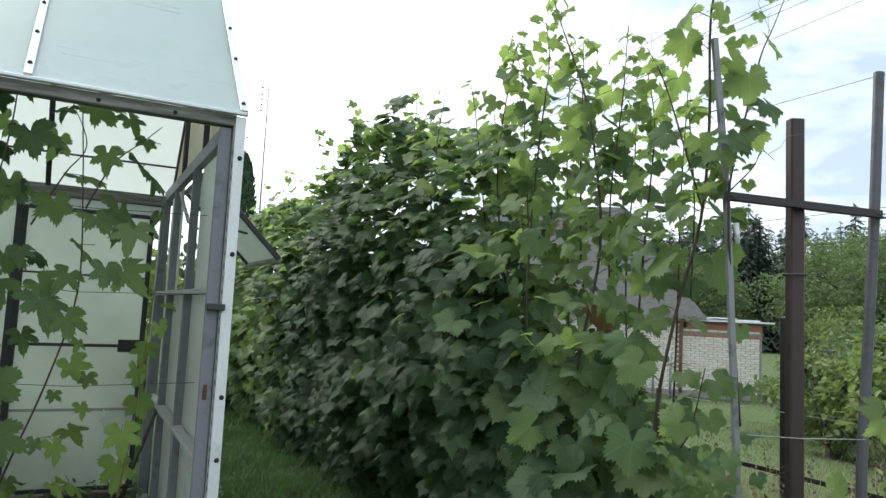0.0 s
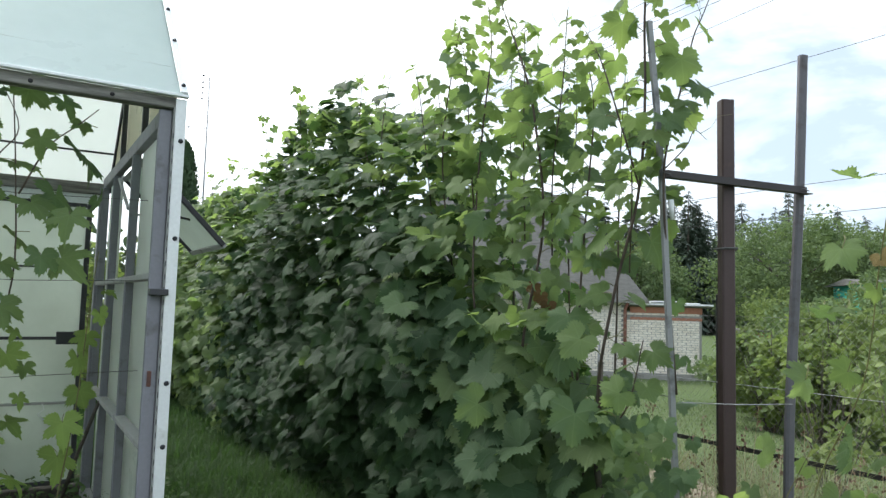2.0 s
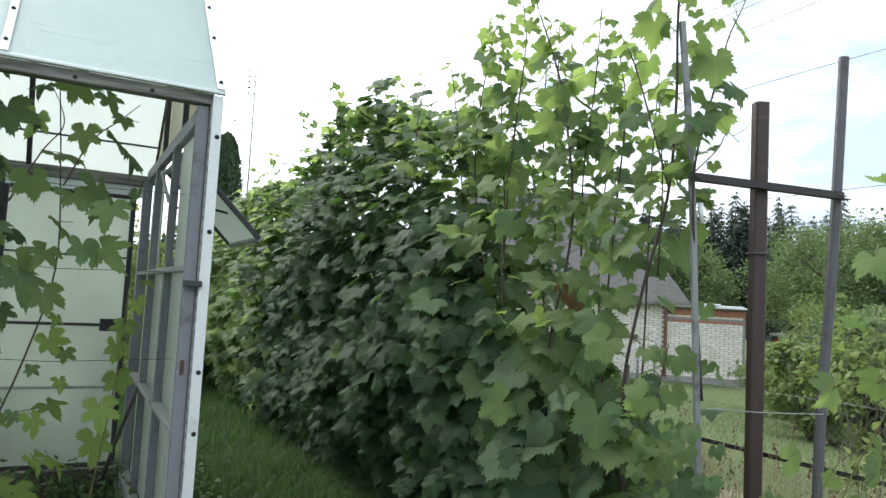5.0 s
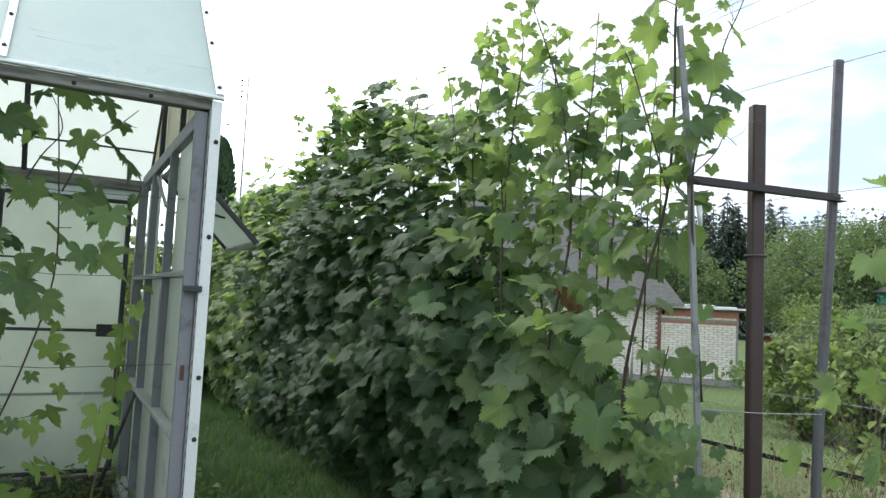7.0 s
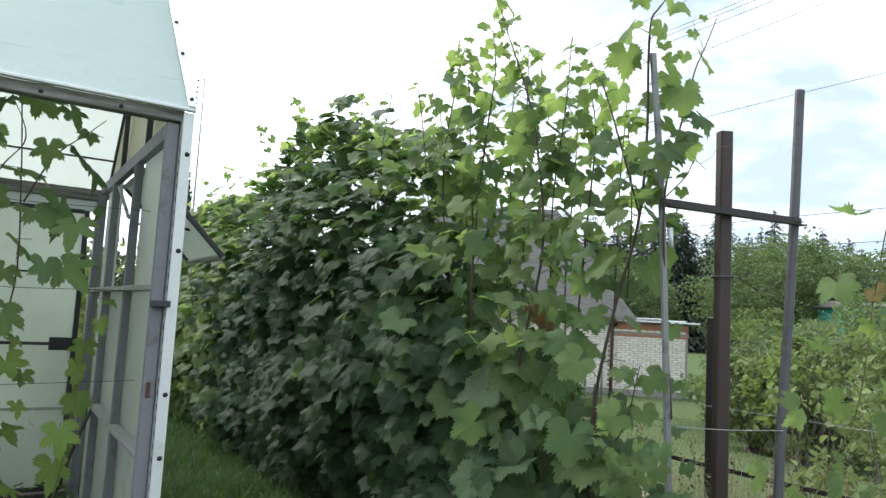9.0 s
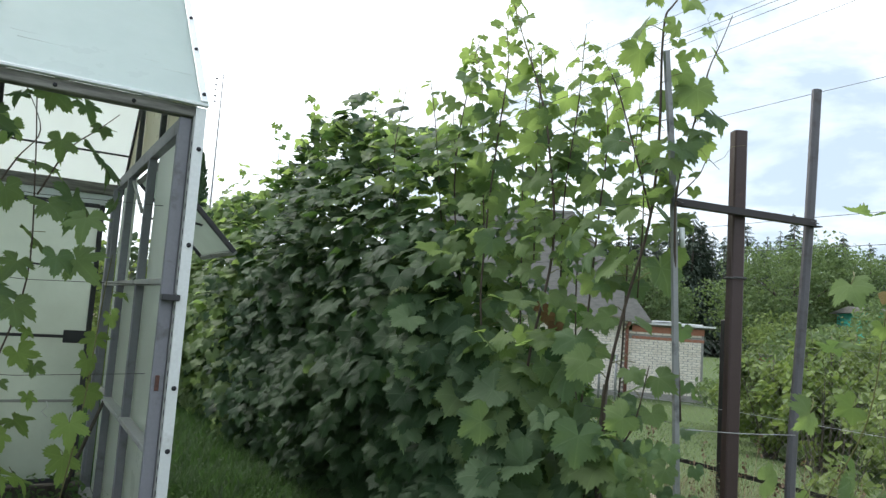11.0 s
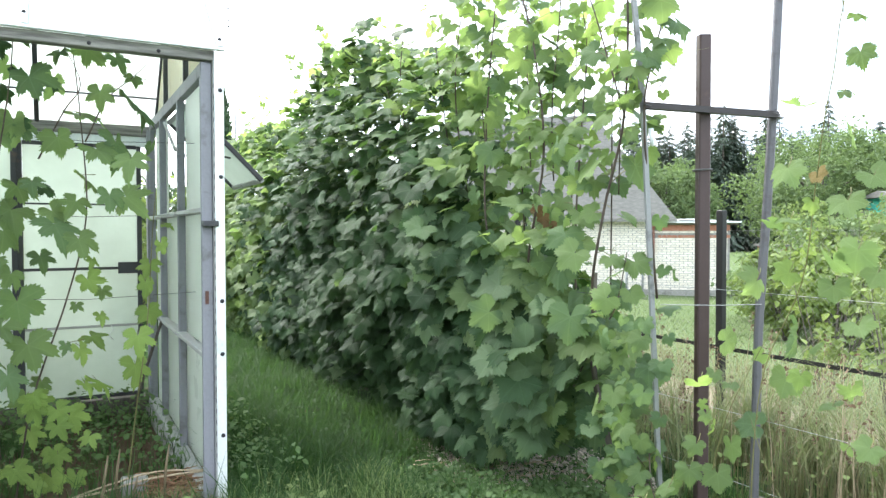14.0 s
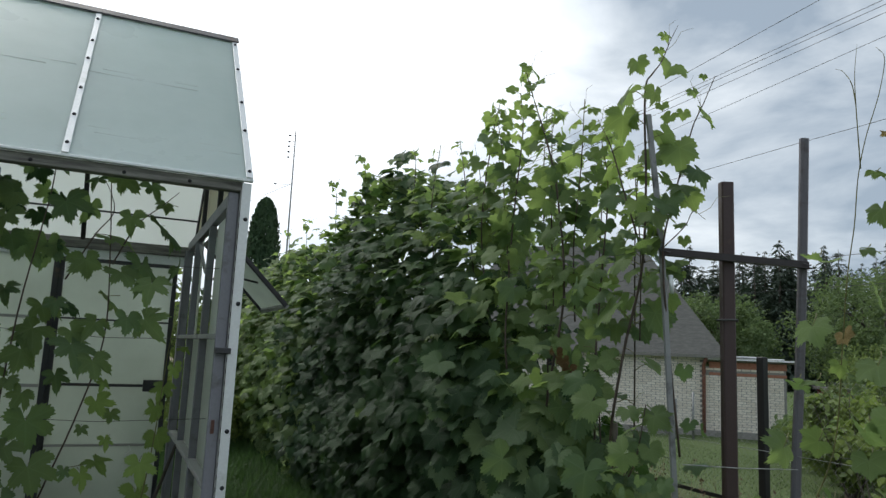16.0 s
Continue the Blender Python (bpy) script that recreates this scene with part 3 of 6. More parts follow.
def build_greenhouse():
    g = thing("greenhouse", (GX, GY0, 0), "grey framed greenhouse with cloudy plastic sheets, one front bay open", "greenhouse")
    # front
    part("corner_post", box(0.658, 3.497, -0.05, 0.715, 3.535, 2.42), GREYPAINT, g, "grey painted steel corner post")
    part("corner_rib", box(0.717, 3.478, -0.05, 0.727, 3.54, 2.43, 0.002), GREYLIGHT, g)
    strip = part("perforated_strip", box(0.7165, 3.470, 0.02, 0.7225, 3.4775, 2.43, 0.001), GREYLIGHT, g, "narrow perforated steel strip")
    for k in range(34):
        part("slot", box(0.7177, 3.4685, 0.30 + k * 0.06, 0.7213, 3.4705, 0.325 + k * 0.06, 0), RUBBER, strip)
    trim = part("corner_trim", bar((0.747, 3.468, -0.02), (0.747, 3.468, 2.47), [(-0.024, -0.006), (0.024, -0.006), (0.024, 0.09), (0.018, 0.09), (0.018, 0.0), (-0.024, 0.0)], (0, 1, 0)), TRIM, g, "white aluminium corner strip")
    for z in (0.42, 0.86, 1.145, 1.81, 2.27):
        bolt(g, (0.752, 3.460, z), (0, -1, 0), 0.008)
    part("rust_patch", box(0.672, 3.489, 1.13, 0.690, 3.499, 1.20, 0.002), RUST, g, "rusty hinge stub")
    part("hanging_cord", tube([(0.37, 6.03, 0.74), (0.385, 6.03, 0.70), (0.345, 6.03, 0.665), (0.385, 6.03, 0.62)], 0.004, 5), TRIM, g, "white curled cord")
    for z in (1.60, 2.02, 1.14):
        part("tie_wire", tube([(-0.44, 3.96, z + 0.03), (0.12, 3.98, z), (0.70, 3.96, z + 0.02)], 0.0016, 4), DARKWIRE, g)
    part("front_post", box(-0.475, 3.485, -0.05, -0.415, 3.545, 2.40), GREYPAINT, g)
    part("eave_beam", box(GXL, 3.475, 2.425, 0.735, 3.545, 2.478, 0.005), OLDWOOD, g, "weathered grey timber eave beam")
    part("eave_drip", bar((GXL, 3.458, 2.485), (0.775, 3.458, 2.485), rect(0.030, 0.016, 0.003)), TRIM, g, "aluminium drip edge")
    for x in (-0.29, 0.13, 0.45):
        bolt(g, (x, 3.476, 2.445), (0, -1, 0), 0.007)
    for x0 in (-2.98, -1.72):
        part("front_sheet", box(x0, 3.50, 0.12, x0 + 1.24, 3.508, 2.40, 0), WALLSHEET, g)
    part("front_sill", box(GXL, 3.48, -0.05, -0.475, 3.56, 0.10), PLINTH, g)
    # roof
    n1 = Vector((0, -(RZ - EZ), RY - GY0)).normalized()
    ribs = (0.775, -0.145, -1.09, -2.03, GXL)
    lo, hi = Vector((0, 3.462, 2.49)), Vector((0, RY, RZ))
    for a, b in zip(ribs, ribs[1:]):
        part("roof_sheet", sheet([(a, lo.y, lo.z), (a, hi.y, hi.z), (b, hi.y, hi.z), (b, lo.y, lo.z)]), ROOFSHEET, g)
        part("back_roof_sheet", sheet([(a, GY1 + 0.06, 2.40), (b, GY1 + 0.06, 2.40), (b, RY, RZ - 0.012), (a, RY, RZ - 0.012)]), PALESHEET, g)
    for f, r in ((0.13, 0.0016), (0.16, 0.001), (0.50, 0.003), (0.53, 0.002)):
        p = lo.lerp(hi, f) + n1 * 0.0082
        for a, b in zip(ribs, ribs[1:]):
            t0, t1 = sorted((0.02 + 0.3 * abs(math.sin(a * 9 + f * 20)), 1.0 - 0.12 * abs(math.cos(a * 7 + f * 30))))
            part("sheet_seam", tube([(a + (b - a) * t0, p.y, p.z), (a + (b - a) * (t0 + t1) / 2, p.y, p.z - 0.004), (a + (b - a) * t1, p.y, p.z)], r, 5), PALESHEET, g)
    for i, x in enumerate(ribs[:-1]):
        w = 0.034 if i else 0.036
        p0, p1 = Vector((x - (0 if i else 0.02), lo.y - 0.005, lo.z)) + n1 * 0.014, Vector((x - (0 if i else 0.02), hi.y, hi.z)) + n1 * 0.014
        part("roof_batten", bar(p0, p1, rect(w, 0.008, 0.002), n1), TRIM, g, "white aluminium cover strip with bolts")
        for k in range(6 if i else 5):
            f = 0.03 + k * (0.175 if i else 0.225)
            bolt(g, p0.lerp(p1, f + 0.02 * math.sin(k * 2.3 + i)) + n1 * 0.004, n1, 0.007, 0.011)
        part("rafter", bar((x - (0.035 if not i else 0), lo.y + 0.08, lo.z + 0.04), (x - (0.035 if not i else 0), RY, RZ - 0.045), rect(0.035, 0.04), n1), DARKFRAME, g)
        part("back_rafter", bar((x - (0.035 if not i else 0), GY1, 2.36), (x - (0.035 if not i else 0), RY, RZ - 0.06), rect(0.035, 0.04)), DARKFRAME, g)
    part("ridge_cap", bar((GXL, RY, RZ + 0.012), (0.785, RY, RZ + 0.012), [(-0.07, -0.055), (0, 0.0), (0.07, -0.055), (0.07, -0.045), (0, 0.014), (-0.07, -0.045)]), DARKFRAME, g, "dark ridge cap")
    for f in (0.17, 0.6):
        p = Vector((0, GY1, 2.38)).lerp(Vector((0, RY, RZ - 0.04)), f)
        part("purlin", bar((GXL, p.y, p.z), (0.735, p.y, p.z), rect(0.014, 0.014, 0.002)), DARKFRAME, g)
    part("front_purlin", bar((GXL, 4.12, 3.10), (0.74, 4.12, 3.10), rect(0.02, 0.02)), DARKFRAME, g)
    part("back_plate", box(GXL, 6.06, 2.325, 0.70, 6.13, 2.412), OLDWOOD, g, "weathered timber wall plate")
    part("plate_board", box(GXL, 6.082, 2.238, 0.70, 6.125, 2.324), TRIM, g, "pale board over the door")
    # gable end
    gx = GX - 0.03
    part("tie_beam", box(gx - 0.03, 3.55, 2.375, gx + 0.015, 6.12, 2.455), GREYPAINT, g, "grey steel tie beam")
    posts = ((4.50, 0.045), (5.38, 0.04), (6.07, 0.075))
    for y, w in posts:
        part("gable_post", box(gx - 0.035, y - w / 2, 0.05, gx + 0.012, y + w / 2, 2.376), GREYPAINT, g)
    bays = ((3.56, 4.478), (4.522, 5.36), (5.40, 6.03))
    for i, (a, b) in enumerate(bays):
        for z, h in ((0.845, 0.03), (1.635, 0.03)):
            part("gable_rail", box(gx - 0.05, a, z - h / 2, gx + 0.012, b, z + h / 2), GREYLIGHT, g)
        spans = ((0.10, 0.83), (0.86, 1.62)) + (() if i == 1 else ((1.65, 2.44),))
        for z0, z1 in spans:
            part("gable_sheet", box(GX - 0.008, a - 0.021, z0 - 0.012, GX, b + 0.021, z1 + 0.012, 0), GABLESHEET, g)
    part("gable_sill", box(gx - 0.06, 3.56, 0.03, gx + 0.014, 6.12, 0.10), GREYLIGHT, g)
    part("gable_plinth", box(gx - 0.09, 3.53, -0.1, gx + 0.02, 6.15, 0.028), PLINTH, g)
    # gable triangle: yellowed sheet in three pieces with upright bars
    for a, b in ((3.56, 4.30), (4.33, 5.22), (5.25, 6.05)):
        def top(y):
            return (EZ - 0.02 + (RZ - EZ) * (y - GY0) / (RY - GY0)) if y < RY else (2.40 + (RZ - 2.40) * (GY1 - y) / (GY1 - RY))
        ys = [a, b] if not a < RY < b else [a, RY, b]
        bm = bmesh.new()
        prof = [(a, 2.46), (b, 2.46)] + [(y, max(2.47, top(y) - 0.05)) for y in ys[::-1]]
        f = [[bm.verts.new((x, y, z)) for y, z in prof] for x in (GX - 0.008, GX)]
        bm.faces.new(f[0][::-1])
        bm.faces.new(f[1])
        for k in range(len(prof)):
            j = (k + 1) % len(prof)
            bm.faces.new((f[0][k], f[0][j], f[1][j], f[1][k]))
        bmesh.ops.recalc_face_normals(bm, faces=bm.faces[:])
        part("gable_top_sheet", bm, YELLOWSHEET, g)
    for y in (4.315, 5.235):
        z = (EZ + (RZ - EZ) * (y - GY0) / (RY - GY0)) if y < RY else (2.40 + (RZ - 2.40) * (GY1 - y) / (GY1 - RY))
        part("gable_bar", box(gx - 0.02, y - 0.015, 2.455, gx + 0.012, y + 0.015, z - 0.06), DARKFRAME, g)
    # open top-hung vent in the middle bay
    h, o = Vector((GX + 0.01, 0, 2.36)), Vector((1.235, 0, 1.875))
    d = (o - h).normalized()
    nrm = Vector((-d.z, 0, d.x))
    y0, y1 = 4.50, 5.38
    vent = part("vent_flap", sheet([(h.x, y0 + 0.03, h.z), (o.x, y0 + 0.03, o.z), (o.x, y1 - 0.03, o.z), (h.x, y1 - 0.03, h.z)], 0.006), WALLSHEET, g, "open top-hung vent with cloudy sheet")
    for p, q in (((h.x, y0, h.z), (o.x, y0, o.z)), ((h.x, y1, h.z), (o.x, y1, o.z)), ((o.x, y0, o.z), (o.x, y1, o.z)), ((h.x, y0, h.z), (h.x, y1, h.z))):
        part("vent_bar", bar(p, q, rect(0.035, 0.03), nrm), GREYLIGHT if p[0] == q[0] else DARKFRAME, vent)
    part("vent_stay", tube([(gx, 4.56, 2.02), (0.86, 4.60, 2.06), (1.05, 4.62, 2.03)], 0.008), DARKFRAME, vent)
    part("vent_brace", bar((gx - 0.01, 5.28, 2.34), (gx - 0.01, 4.74, 2.08), rect(0.02, 0.02)), GREYLIGHT, g)
    # back wall with its door
    part("back_sill", box(GXL, 6.05, -0.05, 0.69, 6.15, 0.12), BARK, g, "dark timber sill")
    for a, b in ((GXL, -2.2), (-2.2, -1.25), (-1.25, -0.305)):
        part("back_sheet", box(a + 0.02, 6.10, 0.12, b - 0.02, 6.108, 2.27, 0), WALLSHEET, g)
        part("back_post", box(b - 0.025, 6.06, 0.1, b + 0.02, 6.115, 2.27), DARKFRAME, g)
        for z in (0.73, 1.20, 1.74):
            part("back_rail", box(a + 0.02, 6.075, z - 0.012, b - 0.03, 6.098, z + 0.012, 0.002), GREYLIGHT, g)
    door = part("door", box(-0.25, 6.10, 0.16, 0.585, 6.108, 2.22, 0), WALLSHEET, g, "ajar door with cloudy sheets in a dark frame")
    for x in (-0.27, 0.60):
        part("door_stile", box(x - 0.018, 6.07, 0.14, x + 0.018, 6.118, 2.24), DARKFRAME, door)
    for z, t in ((0.15, 0.03), (0.735, 0.018), (1.215, 0.022), (1.745, 0.014), (2.23, 0.03)):
        part("door_rail", box(-0.25, 6.072, z - t / 2, 0.58, 6.098, z + t / 2, 0.002), DARKFRAME if z != 0.735 else GREYLIGHT, door)
    part("door_lock", box(0.43, 6.05, 1.17, 0.585, 6.071, 1.265), DARKFRAME, door, "dark lock plate")
    part("hinge_bracket", box(0.655, 3.44, 1.545, 0.735, 3.50, 1.575, 0.003), DARKFRAME, g, "dark bracket across the corner post")
    part("back_corner_post", box(0.66, 6.04, 0.05, 0.715, 6.13, 2.38), GREYPAINT, g)
    return g


build_greenhouse()

# ---------------------------------------------------------------- trellis frame, wires, fence
LP = curve_points([(2.462, 1.95, 0.16), (2.42, 1.95, 0.36), (2.377, 1.95, 1.02), (2.309, 1.955, 2.075), (2.223, 1.945, 2.69)], 4)
RP = curve_points([(2.952, 1.85, 0.17), (2.955, 1.85, 0.26), (2.976, 1.85, 1.02), (3.010, 1.84, 1.56), (3.024, 1.82, 2.07), (3.052, 1.812, 2.685)], 4)


def build_trellis():
    t = thing("trellis", (2.648, 1.9, 0), "brown steel post carrying two galvanised uprights on cross bars", "trellis")
    bm = bar((2.655, 1.915, -0.2), (2.642, 1.905, 2.43), rect(0.056, 0.052, 0.006), (0.42, 0.9, 0))
    part("post", bm, BROWN, t, "dark brown painted square steel post")
    part("post_clamp", tube([(2.60, 1.87, 1.80), (2.645, 1.855, 1.802), (2.70, 1.90, 1.80), (2.66, 1.965, 1.802), (2.605, 1.93, 1.80), (2.60, 1.87, 1.80)], 0.005), DARKWIRE, t)
    part("left_upright", sweep(LP, channel(0.021, 0.018, 0.002), (0.3, 1, 0)), STEEL, t, "bent galvanised channel upright")
    part("right_upright", sweep(RP, rect(0.040, 0.034, 0.009), (0.4, 1, 0)), DULLSTEEL, t, "galvanised tube upright")
    part("top_cross_bar", bar((2.30, 1.93, 2.06), (3.035, 1.795, 2.055), angle_iron(0.036), (0, 0, 1)), BARPAINT, t, "dark painted angle iron")
    part("low_cross_bar", bar((2.36, 1.905, 0.20), (3.02, 1.845, 0.185), rect(0.045, 0.032, 0.004), (0, 0, 1)), RAWBAR, t, "weathered wooden bar near the ground")
    for p in (LP[-5], RP[-5]):
        part("tie", tube([p + Vector((-0.03, -0.03, 0.01)), p + Vector((0.0, -0.045, 0)), p + Vector((0.035, -0.02, 0.01)), p + Vector((0.02, 0.03, 0))], 0.0025, 5), DARKWIRE, t)
    part("peg", tube([(2.34, 1.935, 1.98), (2.345, 1.93, 1.90)], [0.012, 0.008], 6), TRIM, t, "white plastic clip")


build_trellis()


def wire(a, b, r, mat, label, sag=0.02, name="trellis_wire"):
    a, b = Vector(a), Vector(b)
    pts = []
    for i in range(13):
        f = i / 12
        p = a.lerp(b, f)
        p.z -= sag * 4 * f * (1 - f)
        pts.append(p)
    return solid(name, tube(pts, r, 5), mat, label, "wire", "", "trellis wires")


for x0, z0, m in ((3.052, 2.672, DARKWIRE), (3.018, 2.10, DARKWIRE), (3.006, 1.965, DARKWIRE), (2.98, 1.215, WIREMAT), (2.962, 0.60, WIREMAT), (2.955, 0.255, WIREMAT)):
    wire((x0 + 0.03, -1.6, z0 + 0.02), (x0, 1.84, z0), 0.0013, m, "thin zinc wire along the trellis", 0.008)
    wire((x0, 1.84, z0), (x0 - 0.05, 12.0, z0 + 0.02), 0.0013, m, "thin zinc wire along the trellis", 0.02)
for x0, z0 in ((2.222, 2.66), (2.30, 2.10), (2.37, 1.2), (2.44, 0.33)):
    wire((x0, 1.94, z0), (x0 + 0.22, 12.0, z0 - 0.1 * (z0 > 2.5)), 0.0013, DARKWIRE, "thin zinc wire along the trellis", 0.02)
solid("fallen_wire", tube(curve_points([(2.96, 1.84, 0.20), (2.90, 1.5, 0.16), (2.86, 1.1, 0.20), (2.85, 0.4, 0.22), (2.9, -0.6, 0.1)], 4), 0.0028, 5), WIREMAT, "slack pale wire hanging near the ground", "wire")
solid("brown_post_wire", tube(curve_points([(2.40, 1.93, 1.18), (2.60, 1.868, 1.172), (2.70, 1.875, 1.165), (2.97, 1.83, 1.16)], 3), 0.0022, 5), WIREMAT, "pale wire tied across the brown post", "wire")


def build_fence():
    f = thing("garden_fence", (4.43, 3.28, 0), "chain-link garden fence with black posts and rail", "fence")
    for y in (0.55, 3.28, 6.0, 8.75):
        part("fence_post", box(4.40, y - 0.030, -0.2, 4.456, y + 0.030, 1.675, 0.006), BLACKRAIL, f)
    part("fence_rail", bar((4.47, -3.0, 0.60), (4.47, 13.0, 0.60), angle_iron(0.030), (0, 0, 1)), BLACKRAIL, f)
    v, q = [], []
    step, h, w = 0.058, 1.45, 0.00055

    def strand(y0, z0, y1, z1, x):
        b = len(v)
        d = unit(np.array((0, y1 - y0, z1 - z0)))
        s = np.array((0, -d[2], d[1]))
        for yy, zz in ((y0, z0), (y1, z1)):
            p = np.array((x, yy, zz))
            v.extend([p + s * w, p - s * w, p + (w * 1.6, 0, 0)])
        for k in range(3):
            j = (k + 1) % 3
            q.append((b + k, b + j, b + 3 + j, b + 3 + k))
    n = int(15 / step)
    for i in range(n):
        y = -2.5 + i * step
        strand(y, 0.08, y + h, 0.08 + h, 4.485)
        strand(y + h, 0.08, y, 0.08 + h, 4.488)
    for z in (0.1, 1.52, 1.05):
        strand(-2.5, z, 13, z, 4.482)
    part("chain_link", array_mesh("chain_link", v, q, WIREMAT), None, f, "thin zinc chain-link mesh")


build_fence()

# ---------------------------------------------------------------- grapevine row
def top_height(y):
    """Height of the leafy top along the row."""
    return np.interp(y, [1.9, 2.4, 2.9, 3.3, 3.7, 4.0, 4.5, 4.9, 5.4, 6.3, 6.9, 7.5, 8.6, 9.2, 13.0],
                     [2.2, 2.5, 2.8, 2.85, 2.62, 2.48, 2.76, 3.03, 3.2, 3.28, 3.14, 2.98, 2.82, 2.87, 2.9])


def dense_from(z):
    """Where along the row the leaves close up, by height."""
    return np.interp(z, [0.3, 0.8, 1.3, 1.9, 2.6], [2.40, 2.50, 2.95, 3.40, 3.70])


PLANT_Y = [2.35, 3.45, 4.7, 5.95, 7.2, 8.45, 9.7, 11.0]
PLANTS = []
for i, y in enumerate(PLANT_Y):
    lab = "sparse leggy grapevine tied to the trellis frame" if i == 0 else "dense leafy grapevine trained on the trellis row"
    v = thing("grapevine", (2.55, y, 0), lab, "grapevine", "grapevines in the row")
    pts = curve_points([(2.55, y, -0.05), (2.53 + 0.05 * math.sin(i), y + 0.05, 0.35), (2.47, y + 0.12, 0.8), (2.42, y + 0.05, 1.3)], 4)
    part("trunk", tube(pts, [0.020 - 0.008 * k / len(pts) for k in range(len(pts))], 7), BARK, v)
    PLANTS.append(v)


def plant_of(y):
    return int(np.argmin([abs(y - p) for p in PLANT_Y]))


LEAVES = []      # place, normal, tip, size, material, shape, apart


def add_leaf(place, normal, tip, size, material, apart=False):
    LEAVES.append((np.array(place, float), np.array(normal, float), np.array(tip, float), size, material, int(RNG.integers(4)), apart))


def lumps(y, z):
    return 0.05 * math.sin(y * 2.9 + 1.2 * math.sin(z * 2.0)) + 0.04 * math.sin(z * 4.3 + y * 1.3) + 0.05 * math.sin(y * 8.7 + 1.1 * math.sin(z * 3.0))


def dark_from(z):
    """Where along the row the old, shade-darkened leaves take over, by height."""
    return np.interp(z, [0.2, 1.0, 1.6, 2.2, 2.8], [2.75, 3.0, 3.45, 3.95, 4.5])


def leaf_tone(y, z, below_top):
    """Material of a leaf on the face of the row: by age, darker low down for shade."""
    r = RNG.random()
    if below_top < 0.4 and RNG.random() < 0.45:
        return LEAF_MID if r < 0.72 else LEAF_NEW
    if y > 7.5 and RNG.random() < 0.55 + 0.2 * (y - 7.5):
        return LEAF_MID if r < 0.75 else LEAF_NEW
    d = y - float(dark_from(z)) + RNG.normal(0, 0.22)
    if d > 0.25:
        # more lighter leaves higher up: shade lower down is put into the colour
        return LEAF_OLD_SHADED if r < np.interp(z, [1.3, 2.6], [0.97, 0.55]) else LEAF_FULL
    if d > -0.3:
        return LEAF_FULL if r < 0.58 else LEAF_OLD_SHADED if r < 0.82 else LEAF_MID
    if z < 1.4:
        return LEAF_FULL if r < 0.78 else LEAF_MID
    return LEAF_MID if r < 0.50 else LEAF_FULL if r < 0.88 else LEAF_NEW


def face_leaves():
    """Leaves over the path side of the row, three layers deep, hanging like shingles."""
    for layer, count in ((0, 5400), (1, 3000), (2, 2000)):
        for _ in range(count):
            y = 1.95 + 10.6 * RNG.random() ** 1.15
            zt = float(top_height(y)) + 0.10 * math.sin(8.3 * y) + 0.07 * math.sin(21 * y)
            z = RNG.uniform(float(np.interp(y, [1.9, 2.5, 2.9, 3.3], [0.60, 0.48, 0.26, 0.12])), zt + 0.08)
            dens = float(dense_from(z))
            keep = 1.0 if y > dens else max(0.0, 1 - (dens - y) / 0.7) * (0.45 if z > 1.2 else 0.75) + 0.05
            if zt - z < 0.35:
                keep *= 0.7
            if y < 3.9 and z > 1.9:
                keep = max(keep, 0.56 if y > 2.4 else 0.20)
            if layer and y < dens:
                keep *= 0.3
            up = float(np.interp(z, [1.3, 2.2], [0, 1]))     # blades lie flatter and thinner on the row towards the top
            keep *= 1 - 0.42 * up
            if y < 2.6 and z < 0.9:
                keep *= 0.3
            if RNG.random() > keep:
                continue
            belly = 0.13 * math.sin(math.pi * min(1, z / zt)) + 0.05
            under = 0.22 * max(0.0, 0.6 - z)
            x = 2.36 - belly + under + lumps(y, z) + layer * 0.21 + 0.125 * max(0, z - 2.2) + RNG.normal(0, 0.065)
            if y < dens:
                x += 0.07
            loose = 0.22 if y > dens + 0.2 else 0.42
            n = np.array((-0.48 + 0.26 * up, -0.38 + 0.18 * up, 0.80 + 0.25 * up)) + RNG.normal(0, loose + 0.06 * up, 3)
            tip = np.array((-0.78, -0.28, -0.55 + 0.22 * up)) + RNG.normal(0, loose * 1.2, 3)
            size = RNG.uniform(0.13, 0.225) if y > dens else RNG.uniform(0.09, 0.19)
            if 2.3 < y < 3.2 and z < 1.4:
                size = RNG.uniform(0.14, 0.26)
            elif y < 2.3:
                size = RNG.uniform(0.07, 0.15)
            if y < 4.0 and z > 2.1:
                size *= 0.82
            mat = leaf_tone(y, z, zt - z)
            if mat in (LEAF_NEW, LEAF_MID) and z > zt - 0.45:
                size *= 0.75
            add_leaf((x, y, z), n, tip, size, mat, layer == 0)


